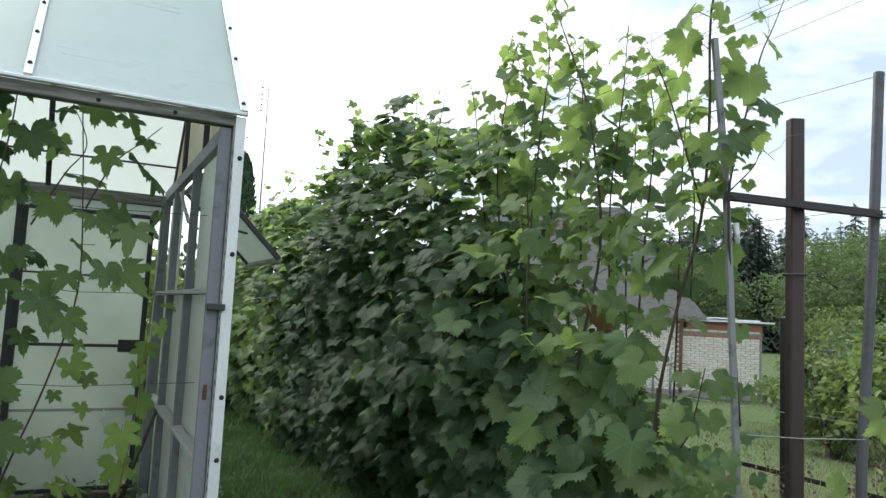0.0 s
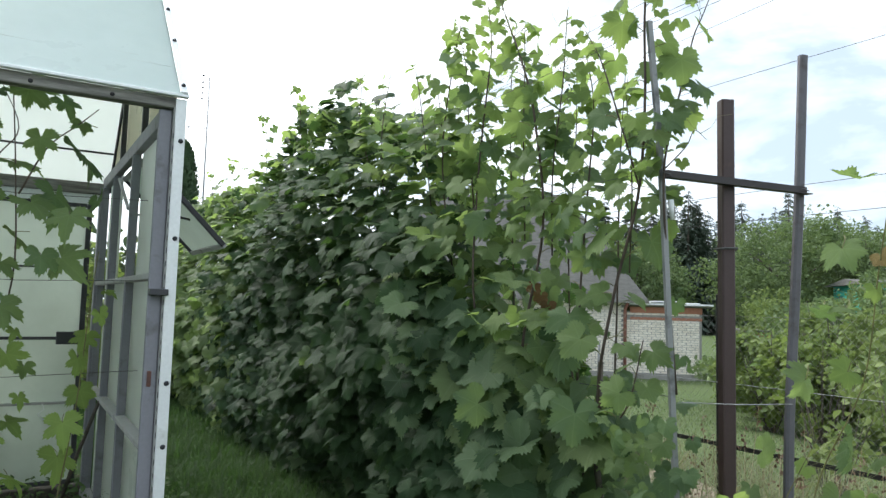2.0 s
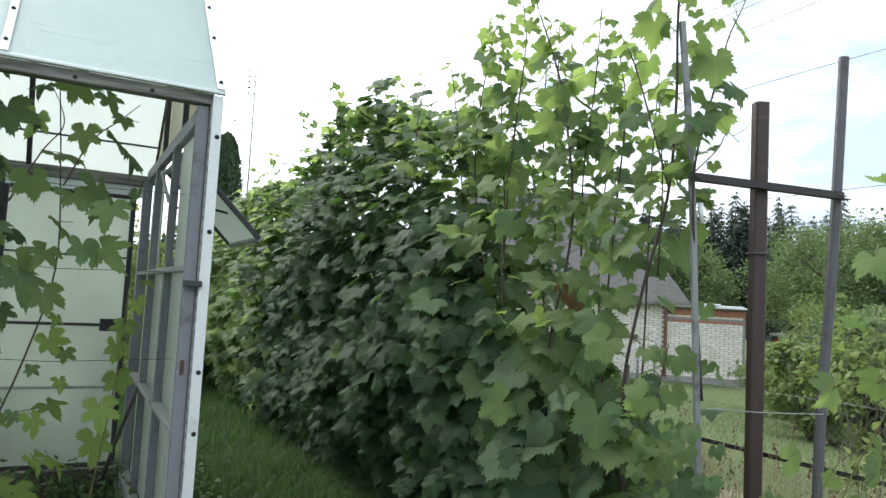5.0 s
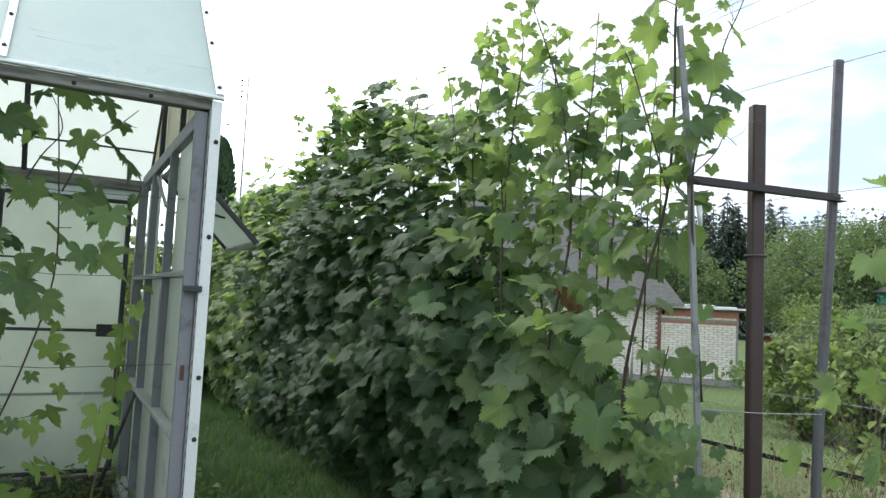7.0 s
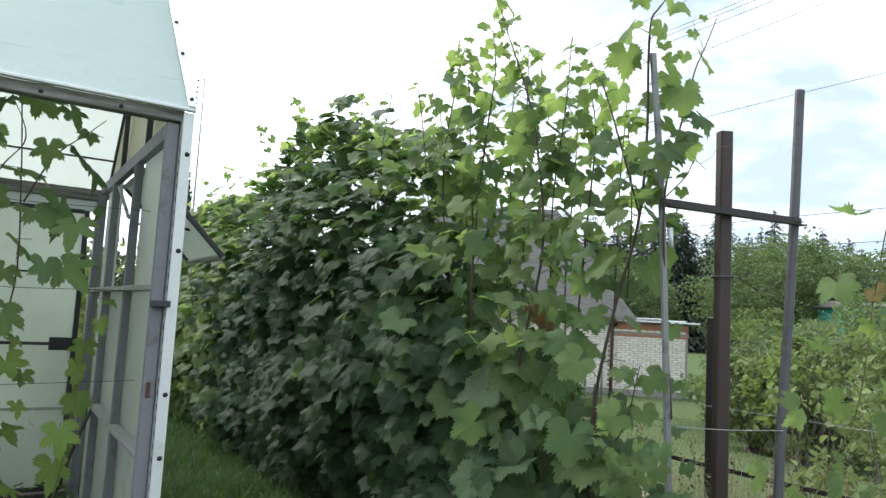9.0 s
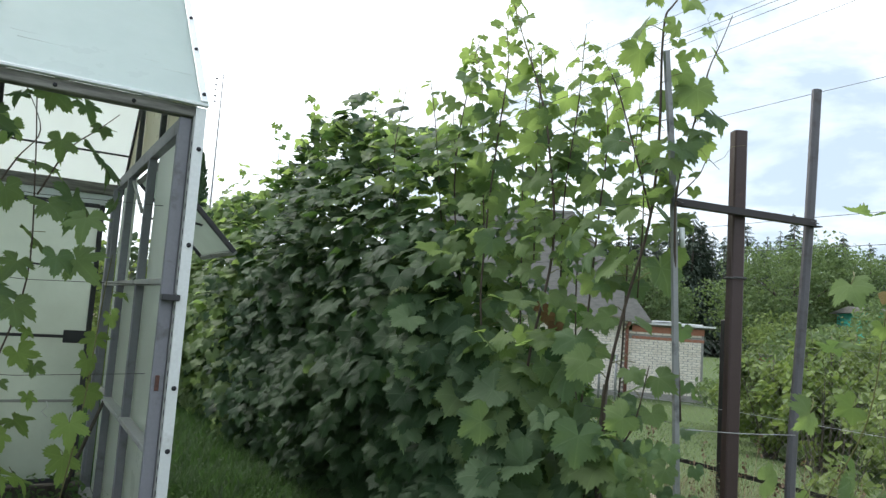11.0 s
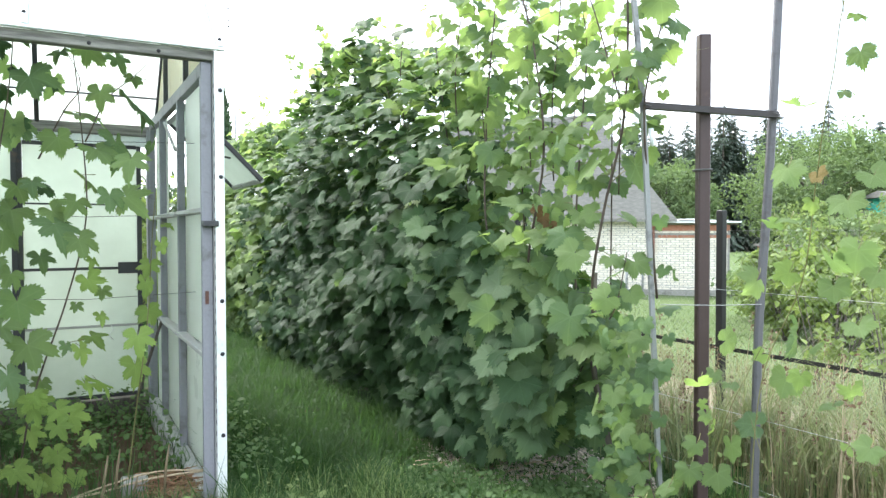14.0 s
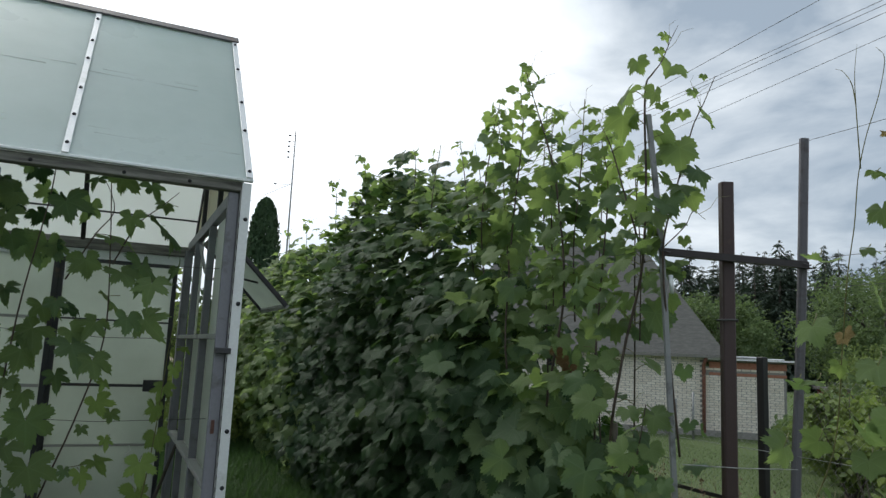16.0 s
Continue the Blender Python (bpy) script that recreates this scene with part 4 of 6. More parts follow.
def body_leaves():
    """Leaves on the top, inside and on the far side of the row."""
    for _ in range(4200):
        y = 2.9 + 9.6 * RNG.random()
        zt = float(top_height(y))
        side = RNG.random()
        if side < 0.4:
            x, z = RNG.uniform(2.3, 3.0), zt - abs(RNG.normal(0, 0.16))
            n = np.array((0, -0.2, 1.0)) + RNG.normal(0, 0.4, 3)
        elif side < 0.8:
            x, z = 3.02 + lumps(y + 3, RNG.random() * 3) + RNG.normal(0, 0.06), RNG.uniform(0.3, zt)
            n = np.array((0.8, -0.1, 0.5)) + RNG.normal(0, 0.35, 3)
        else:
            x, z = RNG.uniform(2.5, 2.95), RNG.uniform(0.4, zt)
            n = np.array((-0.5, -0.4, 0.6)) + RNG.normal(0, 0.5, 3)
        if y < dense_from(z) + 0.2 and RNG.random() < 0.88 or z > 1.9 and RNG.random() < 0.5:
            continue
        tip = np.array((0, -0.1, -0.8)) + RNG.normal(0, 0.5, 3)
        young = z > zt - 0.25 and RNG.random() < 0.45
        add_leaf((x, y, z), n, tip, RNG.uniform(0.11, 0.18), LEAF_NEW if young and RNG.random() < 0.4 else LEAF_MID if young or RNG.random() < 0.3 else LEAF_OLD_SHADED)


def cane(points, r0, r1, leaves_from=0.15, spacing=0.075, size=0.19, tendril=True, young_top=0.55, parent=None, apart=True, stop=1.0):
    """A climbing cane with leaves on stalks, alternate to both sides, smaller and brighter to the top."""
    pts = curve_points(points, 6)
    k = len(pts)
    owner = parent or PLANTS[plant_of(points[0][1])]
    lower = int(k * 0.74)
    if lower > 1:
        part("cane", tube(pts[:lower + 1], [0.92 * (r0 + (r1 - r0) * 0.8 * i / k) for i in range(lower + 1)], 6), CANE, owner)
    part("shoot", tube(pts[lower:], [max(0.0012, r0 + (r1 - r0) * i / k) for i in range(lower, k)], 5), SHOOT if young_top < 0.8 else CANE, owner)
    length = sum((b - a).length for a, b in zip(pts, pts[1:]))
    stalks = bmesh.new()
    n = max(1, int(length * (stop - leaves_from) / (spacing * 0.85)))
    for i in range(n):
        f = leaves_from + (stop - leaves_from) * (i + RNG.random() * 0.7) / n
        q = min(k - 2, int(f * (k - 1)))
        p = pts[q].lerp(pts[q + 1], f * (k - 1) - q)
        ang = (i % 2) * math.pi + RNG.normal(0, 0.8) + 1.9
        out = Vector((math.cos(ang), math.sin(ang), RNG.uniform(0.1, 0.7))).normalized()
        s = size * 0.80 * (1.05 - 0.50 * max(0, f - 0.45) / 0.55) * RNG.uniform(0.65, 1.2)
        e = p + out * s * RNG.uniform(0.45, 0.75)
        tube([p, p.lerp(e, 0.5) + Vector((0, 0, s * 0.07)), e], [0.0024, 0.0019, 0.0015], 4, stalks, False)
        nr = np.array((out.x * 0.55 - 0.25, out.y * 0.55 - 0.30, 0.75)) + RNG.normal(0, 0.45, 3)
        tip = np.array((out.x, out.y, -0.75)) + RNG.normal(0, 0.3, 3)
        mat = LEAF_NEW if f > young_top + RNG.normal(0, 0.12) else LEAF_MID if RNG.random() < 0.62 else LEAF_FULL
        add_leaf(e, nr, tip, s, mat, apart)
    if tendril:
        for _ in range(2):
            p = pts[k - 1 - int(RNG.integers(1, max(2, k // 4)))]
            d = Vector((RNG.normal(0, 0.6), RNG.normal(0, 0.6), 0.6)).normalized()
            tube([p, p + d * 0.06, p + d * 0.11 + Vector((0.01, 0.02, 0.03)), p + d * 0.15 + Vector((0.03, 0, 0.02))], [0.0014, 0.0012, 0.001, 0.0007], 3, stalks, False)
    tagged(part("leaf_stalk", stalks, SHOOT, owner), kind="stuff")


def row_canes():
    X = 2.28
    cane([(2.46, 2.38, 0.9), (2.32, 2.31, 1.20), (X, 2.178, 1.615), (X, 2.053, 1.996), (2.25, 1.99, 2.352), (2.225, 1.97, 2.68), (2.215, 1.95, 2.83), (2.24, 1.94, 2.88), (2.286, 1.93, 2.948), (2.339, 1.93, 3.061), (2.384, 1.93, 3.145)], 0.0085, 0.0010, 0.12, 0.085, 0.20, True, 0.82, stop=0.58)
    cane([(2.46, 2.95, 0.95), (2.30, 2.826, 1.327), (X, 2.655, 1.921), (X, 2.728, 2.45), (X, 2.83, 2.76), (X, 3.02, 3.14), (2.27, 3.10, 3.34)], 0.009, 0.003, 0.10, 0.07, 0.20, True, 0.70)
    cane([(2.46, 3.2, 1.0), (X, 3.225, 1.529), (X, 3.234, 2.08), (X, 3.183, 2.541), (X, 3.12, 2.95), (X, 3.16, 3.2)], 0.008, 0.003, 0.10, 0.07, 0.19, True, 0.66)
    cane([(2.45, 3.6, 1.3), (X, 3.605, 2.351), (X, 3.50, 3.012), (2.30, 3.46, 3.22)], 0.007, 0.002, 0.2, 0.075, 0.18, True, 0.62)
    cane([(2.45, 2.0, 1.2), (2.35, 1.96, 1.7), (2.294, 1.93, 2.083), (2.354, 1.93, 2.318), (2.425, 1.93, 2.536), (2.471, 1.93, 2.678), (2.536, 1.93, 2.798), (2.609, 1.93, 2.945)], 0.006, 0.0018, 0.30, 0.085, 0.17, True, 0.8, stop=0.55)
    cane([(2.50, 3.92, 1.4), (2.32, 3.916, 2.65), (X, 3.995, 3.117)], 0.006, 0.002, 0.45, 0.11, 0.15, True, 0.7)
    cane([(2.40, 4.6, 2.2), (X, 4.45, 2.7), (X, 4.33, 3.17)], 0.006, 0.002, 0.2, 0.10, 0.16, True, 0.6)
    cane([(2.46, 2.6, 0.9), (2.33, 2.45, 1.5), (2.34, 2.42, 2.0), (2.36, 2.40, 2.45), (2.33, 2.42, 2.72)], 0.007, 0.002, 0.10, 0.075, 0.18, True, 0.55)
    cane([(2.50, 2.7, 0.6), (2.36, 2.34, 0.95), (2.30, 2.12, 1.15), (2.28, 2.02, 1.42)], 0.006, 0.002, 0.15, 0.085, 0.22, False, 0.85)
    cane([(2.52, 2.3, 0.5), (2.34, 2.16, 0.62), (2.26, 2.05, 0.58), (2.30, 1.92, 0.45)], 0.006, 0.002, 0.10, 0.075, 0.19, False, 0.8)
    cane([(2.55, 2.2, 0.4), (2.40, 2.0, 0.5), (2.25, 1.83, 0.40), (2.22, 1.72, 0.25)], 0.005, 0.002, 0.10, 0.07, 0.16, False, 0.75)
    cane([(2.70, 2.6, 1.0), (2.62, 2.5, 1.6), (2.55, 2.42, 2.2), (2.52, 2.36, 2.65)], 0.006, 0.002, 0.10, 0.08, 0.18, True, 0.6)
    cane([(2.80, 3.0, 1.0), (2.75, 3.0, 1.8), (2.70, 2.9, 2.4), (2.66, 2.85, 2.85)], 0.006, 0.002, 0.10, 0.075, 0.18, True, 0.6)
    cane([(2.70, 3.4, 1.2), (2.62, 3.35, 2.0), (2.55, 3.3, 2.7), (2.5, 3.2, 3.15)], 0.006, 0.002, 0.10, 0.07, 0.18, True, 0.6)
    cane([(2.34, 2.10, 2.05), (2.28, 2.16, 2.35), (2.26, 2.25, 2.62), (2.24, 2.33, 2.78)], 0.005, 0.002, 0.1, 0.085, 0.17, True, 0.45)
    cane([(2.30, 1.93, 2.10), (2.40, 1.91, 2.20), (2.44, 1.90, 2.27), (2.50, 1.89, 2.24)], 0.003, 0.001, 0.1, 0.3, 0.06, True, 0.4)
    cane([(2.42, 2.75, 1.8), (2.34, 2.66, 2.2), (2.30, 2.55, 2.6), (2.28, 2.50, 2.95)], 0.005, 0.002, 0.08, 0.06, 0.19, True, 0.6)
    cane([(2.48, 3.05, 1.9), (2.42, 3.0, 2.4), (2.38, 2.95, 2.75), (2.36, 2.93, 3.02)], 0.005, 0.002, 0.08, 0.06, 0.19, True, 0.7)
    cane([(2.40, 3.42, 2.0), (2.32, 3.38, 2.5), (2.28, 3.36, 2.85), (2.26, 3.40, 3.08)], 0.005, 0.002, 0.08, 0.06, 0.19, True, 0.7)
    cane([(2.42, 3.75, 2.2), (2.34, 3.72, 2.6), (2.30, 3.74, 2.95)], 0.005, 0.002, 0.08, 0.06, 0.19, True, 0.75)
    cane([(2.44, 2.25, 1.7), (2.40, 2.2, 2.1), (2.38, 2.22, 2.5)], 0.004, 0.002, 0.08, 0.06, 0.17, True, 0.6)
    # young shoots over the dense part of the row
    for y, h in ((4.95, 0.2), (6.3, 0.22), (7.3, 0.42), (8.6, 0.4), (9.6, 0.35)):
        z = float(top_height(y))
        cane([(2.45, y, z - 0.5), (2.36, y + 0.05, z - 0.15), (2.30, y - 0.08, z + h * 0.6), (2.24, y - 0.15, z + h)], 0.005, 0.0015, 0.15, 0.085, 0.16, True, 0.7, None, False)


face_leaves()
body_leaves()
row_canes()
# a few leaves that stand out one by one
for x, z, size, mat, dx in ((2.36, 3.12, .075, LEAF_NEW, .4), (2.33, 3.04, .07, LEAF_NEW, .3), (2.20, 2.95, .125, LEAF_NEW, -.2), (2.40, 2.97, .20, LEAF_NEW, .25), (2.60, 2.97, .055, LEAF_NEW, .3),
                            (2.53, 2.88, .07, LEAF_MID, .2), (2.60, 2.76, .165, LEAF_NEW, .6), (2.12, 2.68, .19, LEAF_NEW, -.2), (2.36, 2.55, .20, LEAF_MID, .4), (2.29, 2.52, .14, LEAF_MID, -.1),
                            (2.51, 2.37, .145, LEAF_NEW, .3), (2.525, 2.63, .075, LEAF_NEW, .3), (2.39, 2.73, .09, LEAF_NEW, .1), (2.47, 2.76, .08, LEAF_NEW, .2), (2.34, 2.77, .07, LEAF_NEW, -.3),
                            (2.33, 2.62, .10, LEAF_NEW, .2), (2.42, 2.60, .09, LEAF_NEW, .1), (2.36, 2.30, .12, LEAF_NEW, .2), (2.30, 2.20, .12, LEAF_NEW, .1), (2.47, 2.16, .07, LEAF_NEW, .1),
                            (2.38, 2.02, .15, LEAF_MID, .3), (2.38, 1.88, .12, LEAF_NEW, .2), (2.38, 1.68, .13, LEAF_NEW, .2), (2.20, 2.30, .14, LEAF_NEW, -.2)):
    # leaves at the head of the trellis, standing out against the sky one by one
    # mostly the young-leaf tone, to put light through the blades into the colour
    add_leaf((x, 1.90 if size == .20 and z < 2.6 else 1.99, z), np.array((-0.50 + dx, -0.70, 0.45)) + RNG.normal(0, 0.22, 3), np.array((dx, 0.05, -1.0)) + RNG.normal(0, 0.25, 3), size * 0.88, mat, True)
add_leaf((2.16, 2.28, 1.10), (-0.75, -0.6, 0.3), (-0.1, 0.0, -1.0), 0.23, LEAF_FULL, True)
add_leaf((2.20, 2.80, 1.02), (-0.75, -0.6, 0.3), (-0.2, 0.0, -1.0), 0.23, LEAF_OLD_SHADED, True)
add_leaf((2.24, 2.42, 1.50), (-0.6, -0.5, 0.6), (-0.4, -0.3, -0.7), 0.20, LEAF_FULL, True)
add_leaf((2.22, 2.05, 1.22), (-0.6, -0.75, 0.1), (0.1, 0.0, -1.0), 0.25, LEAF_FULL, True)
for _ in range(62):
    # curtain of smaller leaves at the open end of the row
    z = RNG.uniform(0.12, 1.15)
    add_leaf((RNG.uniform(2.10, 2.34) + 0.04 * z, RNG.uniform(1.84, 2.12), z), np.array((-0.5, -0.6, 0.55)) + RNG.normal(0, 0.4, 3),
             np.array((-0.2, -0.2, -1.0)) + RNG.normal(0, 0.4, 3), RNG.uniform(0.06, 0.125), LEAF_MID if RNG.random() < 0.45 else LEAF_FULL, True)
for k in range(4):
    add_leaf((2.30 + 0.02 * k, 2.74 - 0.03 * k, 1.64 - 0.045 * k), (-0.7, -0.6, 0.1 * k - 0.2), (0.1 * k - 0.2, 0.0, -1), 0.08, LEAF_DRY, True)


# the near end is thin: the house shows between the canes
LEAVES[:] = [f for f in LEAVES if not (f[0][1] < 2.6 and 1.15 < f[0][2] < 1.80 and RNG.random() < 0.38)]


def place_leaves():
    by_plant = {}
    for leaf in LEAVES:
        by_plant.setdefault(plant_of(leaf[0][1]), []).append(leaf)
    for i, group in sorted(by_plant.items()):
        own = [g for g in group if g[6]] if i < 4 else []
        own.sort(key=lambda g: g[0][0])
        own = own[:290]
        chosen = {id(g) for g in own}
        for p, n, t, s, m, k, _ in own:
            leaf_object(PLANTS[i], m, k, p, blade_frames(n[None], t[None])[0], s)
        rest = [g for g in group if id(g) not in chosen]
        for mat in (LEAF_OLD_SHADED, LEAF_FULL, LEAF_MID, LEAF_NEW, LEAF_DRY):
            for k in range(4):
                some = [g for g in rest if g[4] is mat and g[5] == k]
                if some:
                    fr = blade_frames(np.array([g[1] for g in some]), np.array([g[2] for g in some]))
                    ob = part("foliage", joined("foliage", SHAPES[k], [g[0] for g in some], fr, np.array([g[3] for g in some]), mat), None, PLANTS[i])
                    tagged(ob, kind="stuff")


place_leaves()


# ---------------------------------------------------------------- vine inside the greenhouse
def build_greenhouse_vine():
    v = thing("grapevine", (-0.1, 3.9, 0), "large-leaved grapevine climbing inside the open greenhouse bay", "grapevine")
    canes = ([(-0.25, 4.0, -0.05), (-0.15, 3.92, 0.6), (0.02, 3.86, 1.15), (0.12, 3.84, 1.6), (0.10, 3.82, 2.1), (0.06, 3.8, 2.55)],
             [(-0.3, 4.0, 0.3), (-0.34, 3.9, 1.0), (-0.3, 3.85, 1.7), (-0.22, 3.82, 2.3), (-0.2, 3.8, 2.6)],
             [(-0.5, 4.0, 0.2), (-0.55, 3.9, 1.2), (-0.48, 3.86, 2.0), (-0.5, 3.84, 2.5)],
             [(-0.1, 3.85, 1.9), (0.02, 3.8, 2.15), (0.1, 3.8, 2.3), (0.02, 3.78, 2.5)],
             [(0.12, 3.84, 2.0), (0.22, 3.78, 2.22), (0.34, 3.74, 2.34), (0.42, 3.7, 2.42)],
             [(0.3, 3.95, -0.05), (0.36, 3.9, 0.5), (0.42, 3.86, 1.0), (0.45, 3.84, 1.5), (0.47, 3.82, 1.75)])
    for i, c in enumerate(canes):
        pts = curve_points(c, 5)
        part("cane", tube(pts, [0.0055 - 0.003 * k / len(pts) - 0.001 * (i > 1) for k in range(len(pts))], 6), CANE if i < 5 else SHOOT, v)
    big = [(0.13, 2.44, .16), (0.28, 2.46, .13), (0.36, 2.34, .09), (0.19, 2.24, .14), (0.36, 2.20, .23), (0.10, 2.13, .18), (-0.01, 1.99, .15), (0.27, 1.98, .22), (0.17, 1.93, .18), (0.32, 1.87, .18),
           (0.44, 1.97, .14), (0.11, 1.80, .16), (0.07, 1.66, .15), (0.22, 1.69, .13), (0.31, 1.68, .21), (-0.04, 1.61, .14), (-0.03, 1.53, .22), (0.08, 1.46, .15), (-0.20, 1.74, .15), (-0.13, 1.76, .12),
           (-0.23, 1.61, .20), (-0.26, 1.50, .18), (-0.13, 2.27, .18), (-0.03, 2.33, .15), (-0.21, 2.07, .19), (-0.32, 2.06, .20), (-0.40, 2.18, .17), (-0.38, 2.31, .17), (-0.14, 2.48, .13), (-0.33, 2.47, .09),
           (-0.24, 2.37, .11), (-0.10, 1.37, .13), (-0.23, 1.29, .12), (-0.29, 1.36, .10), (-0.21, 1.12, .23), (-0.27, 1.02, .17), (-0.16, 0.91, .20), (-0.24, 0.80, .17), (0.19, 1.19, .08), (0.06, 1.13, .06), (0.01, 0.94, .07)]
    young = [(0.12, 1.25, .12), (0.14, 1.36, .08), (0.53, 1.55, .07), (0.49, 1.44, .09), (0.46, 1.31, .13), (0.41, 1.22, .12), (0.45, 1.04, .13), (0.18, 1.06, .08), (0.36, 0.93, .16), (0.14, 0.92, .14), (0.08, 0.88, .12),
             (0.36, 0.74, .18), (0.16, 0.67, .15), (0.10, 0.69, .11), (0.03, 0.48, .15), (-0.03, 0.50, .12), (0.12, 0.39, .10), (0.05, 0.22, .11), (-0.05, 0.33, .11), (-0.12, 0.60, .13), (-0.16, 0.42, .13), (-0.14, 0.22, .12)]
    rng = np.random.default_rng(21)
    # summer tone on most: pale sky sheen of the blades put into colour
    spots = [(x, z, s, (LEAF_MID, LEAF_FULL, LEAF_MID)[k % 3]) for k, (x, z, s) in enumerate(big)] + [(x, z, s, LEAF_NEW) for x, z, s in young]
    own = len(spots)
    for _ in range(56):
        x = rng.uniform(-0.95, -0.36)
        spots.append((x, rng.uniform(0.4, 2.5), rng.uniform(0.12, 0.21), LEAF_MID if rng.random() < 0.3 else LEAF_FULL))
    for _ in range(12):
        spots.append((rng.uniform(-0.45, 0.05), rng.uniform(1.55, 2.5), rng.uniform(0.08, 0.15), LEAF_OLD_SHADED if rng.random() < 0.3 else LEAF_FULL))
    for _ in range(12):
        spots.append((rng.uniform(-0.5, 0.0), rng.uniform(0.1, 0.7), rng.uniform(0.08, 0.15), LEAF_NEW if rng.random() < 0.6 else LEAF_MID))
    stalks = bmesh.new()
    for i, (x, z, s, m) in enumerate(spots):
        y = 3.78 + rng.normal(0, 0.10)
        if i >= own:
            y += 0.12
        n = np.array((0.1, -0.8, 0.55)) + rng.normal(0, 0.36, 3)
        t = np.array((0.15, -0.2, -0.9)) + rng.normal(0, 0.38, 3)
        leaf_object(v, m, (4, 5, 4, 1)[int(rng.integers(4))], (x, y, z + s * 0.12), blade_frames(n[None], t[None])[0], s * 1.18)
        e = Vector((x, y, z + s * 0.12))
        tube([e, e + Vector((0.0, 0.03, s * 0.10)), e + Vector((rng.normal(0, 0.03), 0.10, s * 0.16))], [0.0014, 0.0016, 0.002], 4, stalks, False)
    tagged(part("leaf_stalk", stalks, SHOOT, v), kind="stuff")


build_greenhouse_vine()


# ---------------------------------------------------------------- young vine beside the walk
def build_side_vine():
    v = thing("grapevine", (2.4, 1.2, 0), "young grapevine with pale shoots on the near trellis wires", "grapevine", "grapevines in the row")
    rng = np.random.default_rng(5)
    canes = ([(2.45, 1.48, -0.03), (2.43, 1.46, 0.55), (2.42, 1.40, 0.97), (2.41, 1.24, 1.32), (2.38, 1.17, 1.67), (2.32, 1.10, 1.90), (2.3, 1.054, 2.066), (2.3, 1.035, 2.22), (2.3, 1.005, 2.342), (2.3, 0.969, 2.436), (2.3, 0.947, 2.502), (2.3, 0.93, 2.592), (2.3, 0.956, 2.638)],
             [(2.42, 1.66, 0.45), (2.47, 1.62, 0.72), (2.54, 1.55, 0.95), (2.58, 1.48, 1.12)],
             [(2.40, 1.25, 0.4), (2.36, 1.34, 0.6), (2.34, 1.40, 0.78)],
             [(2.3, 1.025, 2.25), (2.3, 1.032, 2.48), (2.3, 1.031, 2.58), (2.3, 1.019, 2.673)],
             [(2.3, 1.032, 2.472), (2.3, 1.043, 2.542), (2.3, 1.07, 2.594), (2.3, 1.099, 2.615)])
    for i, c in enumerate(canes):
        pts = curve_points(c, 5)
        part("cane", tube(pts, [0.0026 - 0.0017 * k / len(pts) - 0.0005 * (i > 2) for k in range(len(pts))], 6), SHOOT, v)
    spots = [(2.38, 1.25, 1.98, .15, LEAF_MID), (2.38, 1.07, 2.00, .08, LEAF_MID), (2.38, 1.04, 1.84, .12, LEAF_MID), (2.38, 1.28, 1.75, .16, LEAF_MID), (2.38, 1.16, 1.72, .08, LEAF_RUST),
             (2.38, 1.05, 1.62, .16, LEAF_MID), (2.38, 1.35, 1.55, .11, LEAF_FULL), (2.38, 1.27, 1.56, .10, LEAF_MID), (2.38, 1.10, 1.41, .16, LEAF_MID), (2.38, 1.41, 1.32, .16, LEAF_MID), (2.38, 1.27, 1.36, .13, LEAF_NEW),
             (2.38, 1.18, 1.62, .08, LEAF_NEW), (2.36, 1.00, 2.12, .11, LEAF_MID), (2.34, 0.95, 2.36, .10, LEAF_RUST), (2.34, 1.00, 2.24, .08, LEAF_NEW), (2.36, 1.00, 1.45, .15, LEAF_MID), (2.36, 0.95, 1.70, .14, LEAF_MID),
             (2.33, 1.65, 0.88, .12, LEAF_NEW), (2.43, 1.65, 0.91, .09, LEAF_MID), (2.46, 1.62, 1.05, .15, LEAF_MID), (2.55, 1.40, 0.92, .16, LEAF_MID), (2.58, 1.38, 1.10, .20, LEAF_FULL), (2.60, 1.55, 0.99, .08, LEAF_NEW),
             (2.53, 1.65, 0.85, .10, LEAF_MID), (2.32, 1.65, 0.62, .11, LEAF_MID), (2.60, 1.58, 0.68, .16, LEAF_FULL), (2.50, 1.62, 0.60, .15, LEAF_MID), (2.44, 1.64, 0.48, .16, LEAF_MID), (2.28, 1.65, 0.52, .13, LEAF_MID),
             (2.38, 1.65, 0.74, .08, LEAF_MID), (2.38, 1.66, 0.78, .06, LEAF_NEW), (2.07, 1.66, 0.36, .16, LEAF_RUST), (2.33, 1.66, 0.28, .17, LEAF_RUST), (2.17, 1.66, 0.46, .11, LEAF_MID), (2.41, 1.65, 0.18, .09, LEAF_MID),
             (2.43, 1.65, 0.68, .09, LEAF_NEW), (2.24, 1.67, 0.25, .09, LEAF_NEW), (1.92, 1.68, 0.36, .09, LEAF_MID)]
    for _ in range(16):
        spots.append((rng.uniform(1.95, 2.3), rng.uniform(1.2, 1.8), rng.uniform(0.08, 0.5), rng.uniform(0.08, 0.16), (LEAF_MID, LEAF_MID, LEAF_NEW, LEAF_MID)[int(rng.integers(4))]))
    for _ in range(20):
        spots.append((rng.uniform(2.36, 2.6), rng.uniform(0.75, 1.3), rng.uniform(0.7, 1.7), rng.uniform(0.07, 0.13), (LEAF_MID, LEAF_NEW)[int(rng.random() < 0.2)]))
    stalks = bmesh.new()
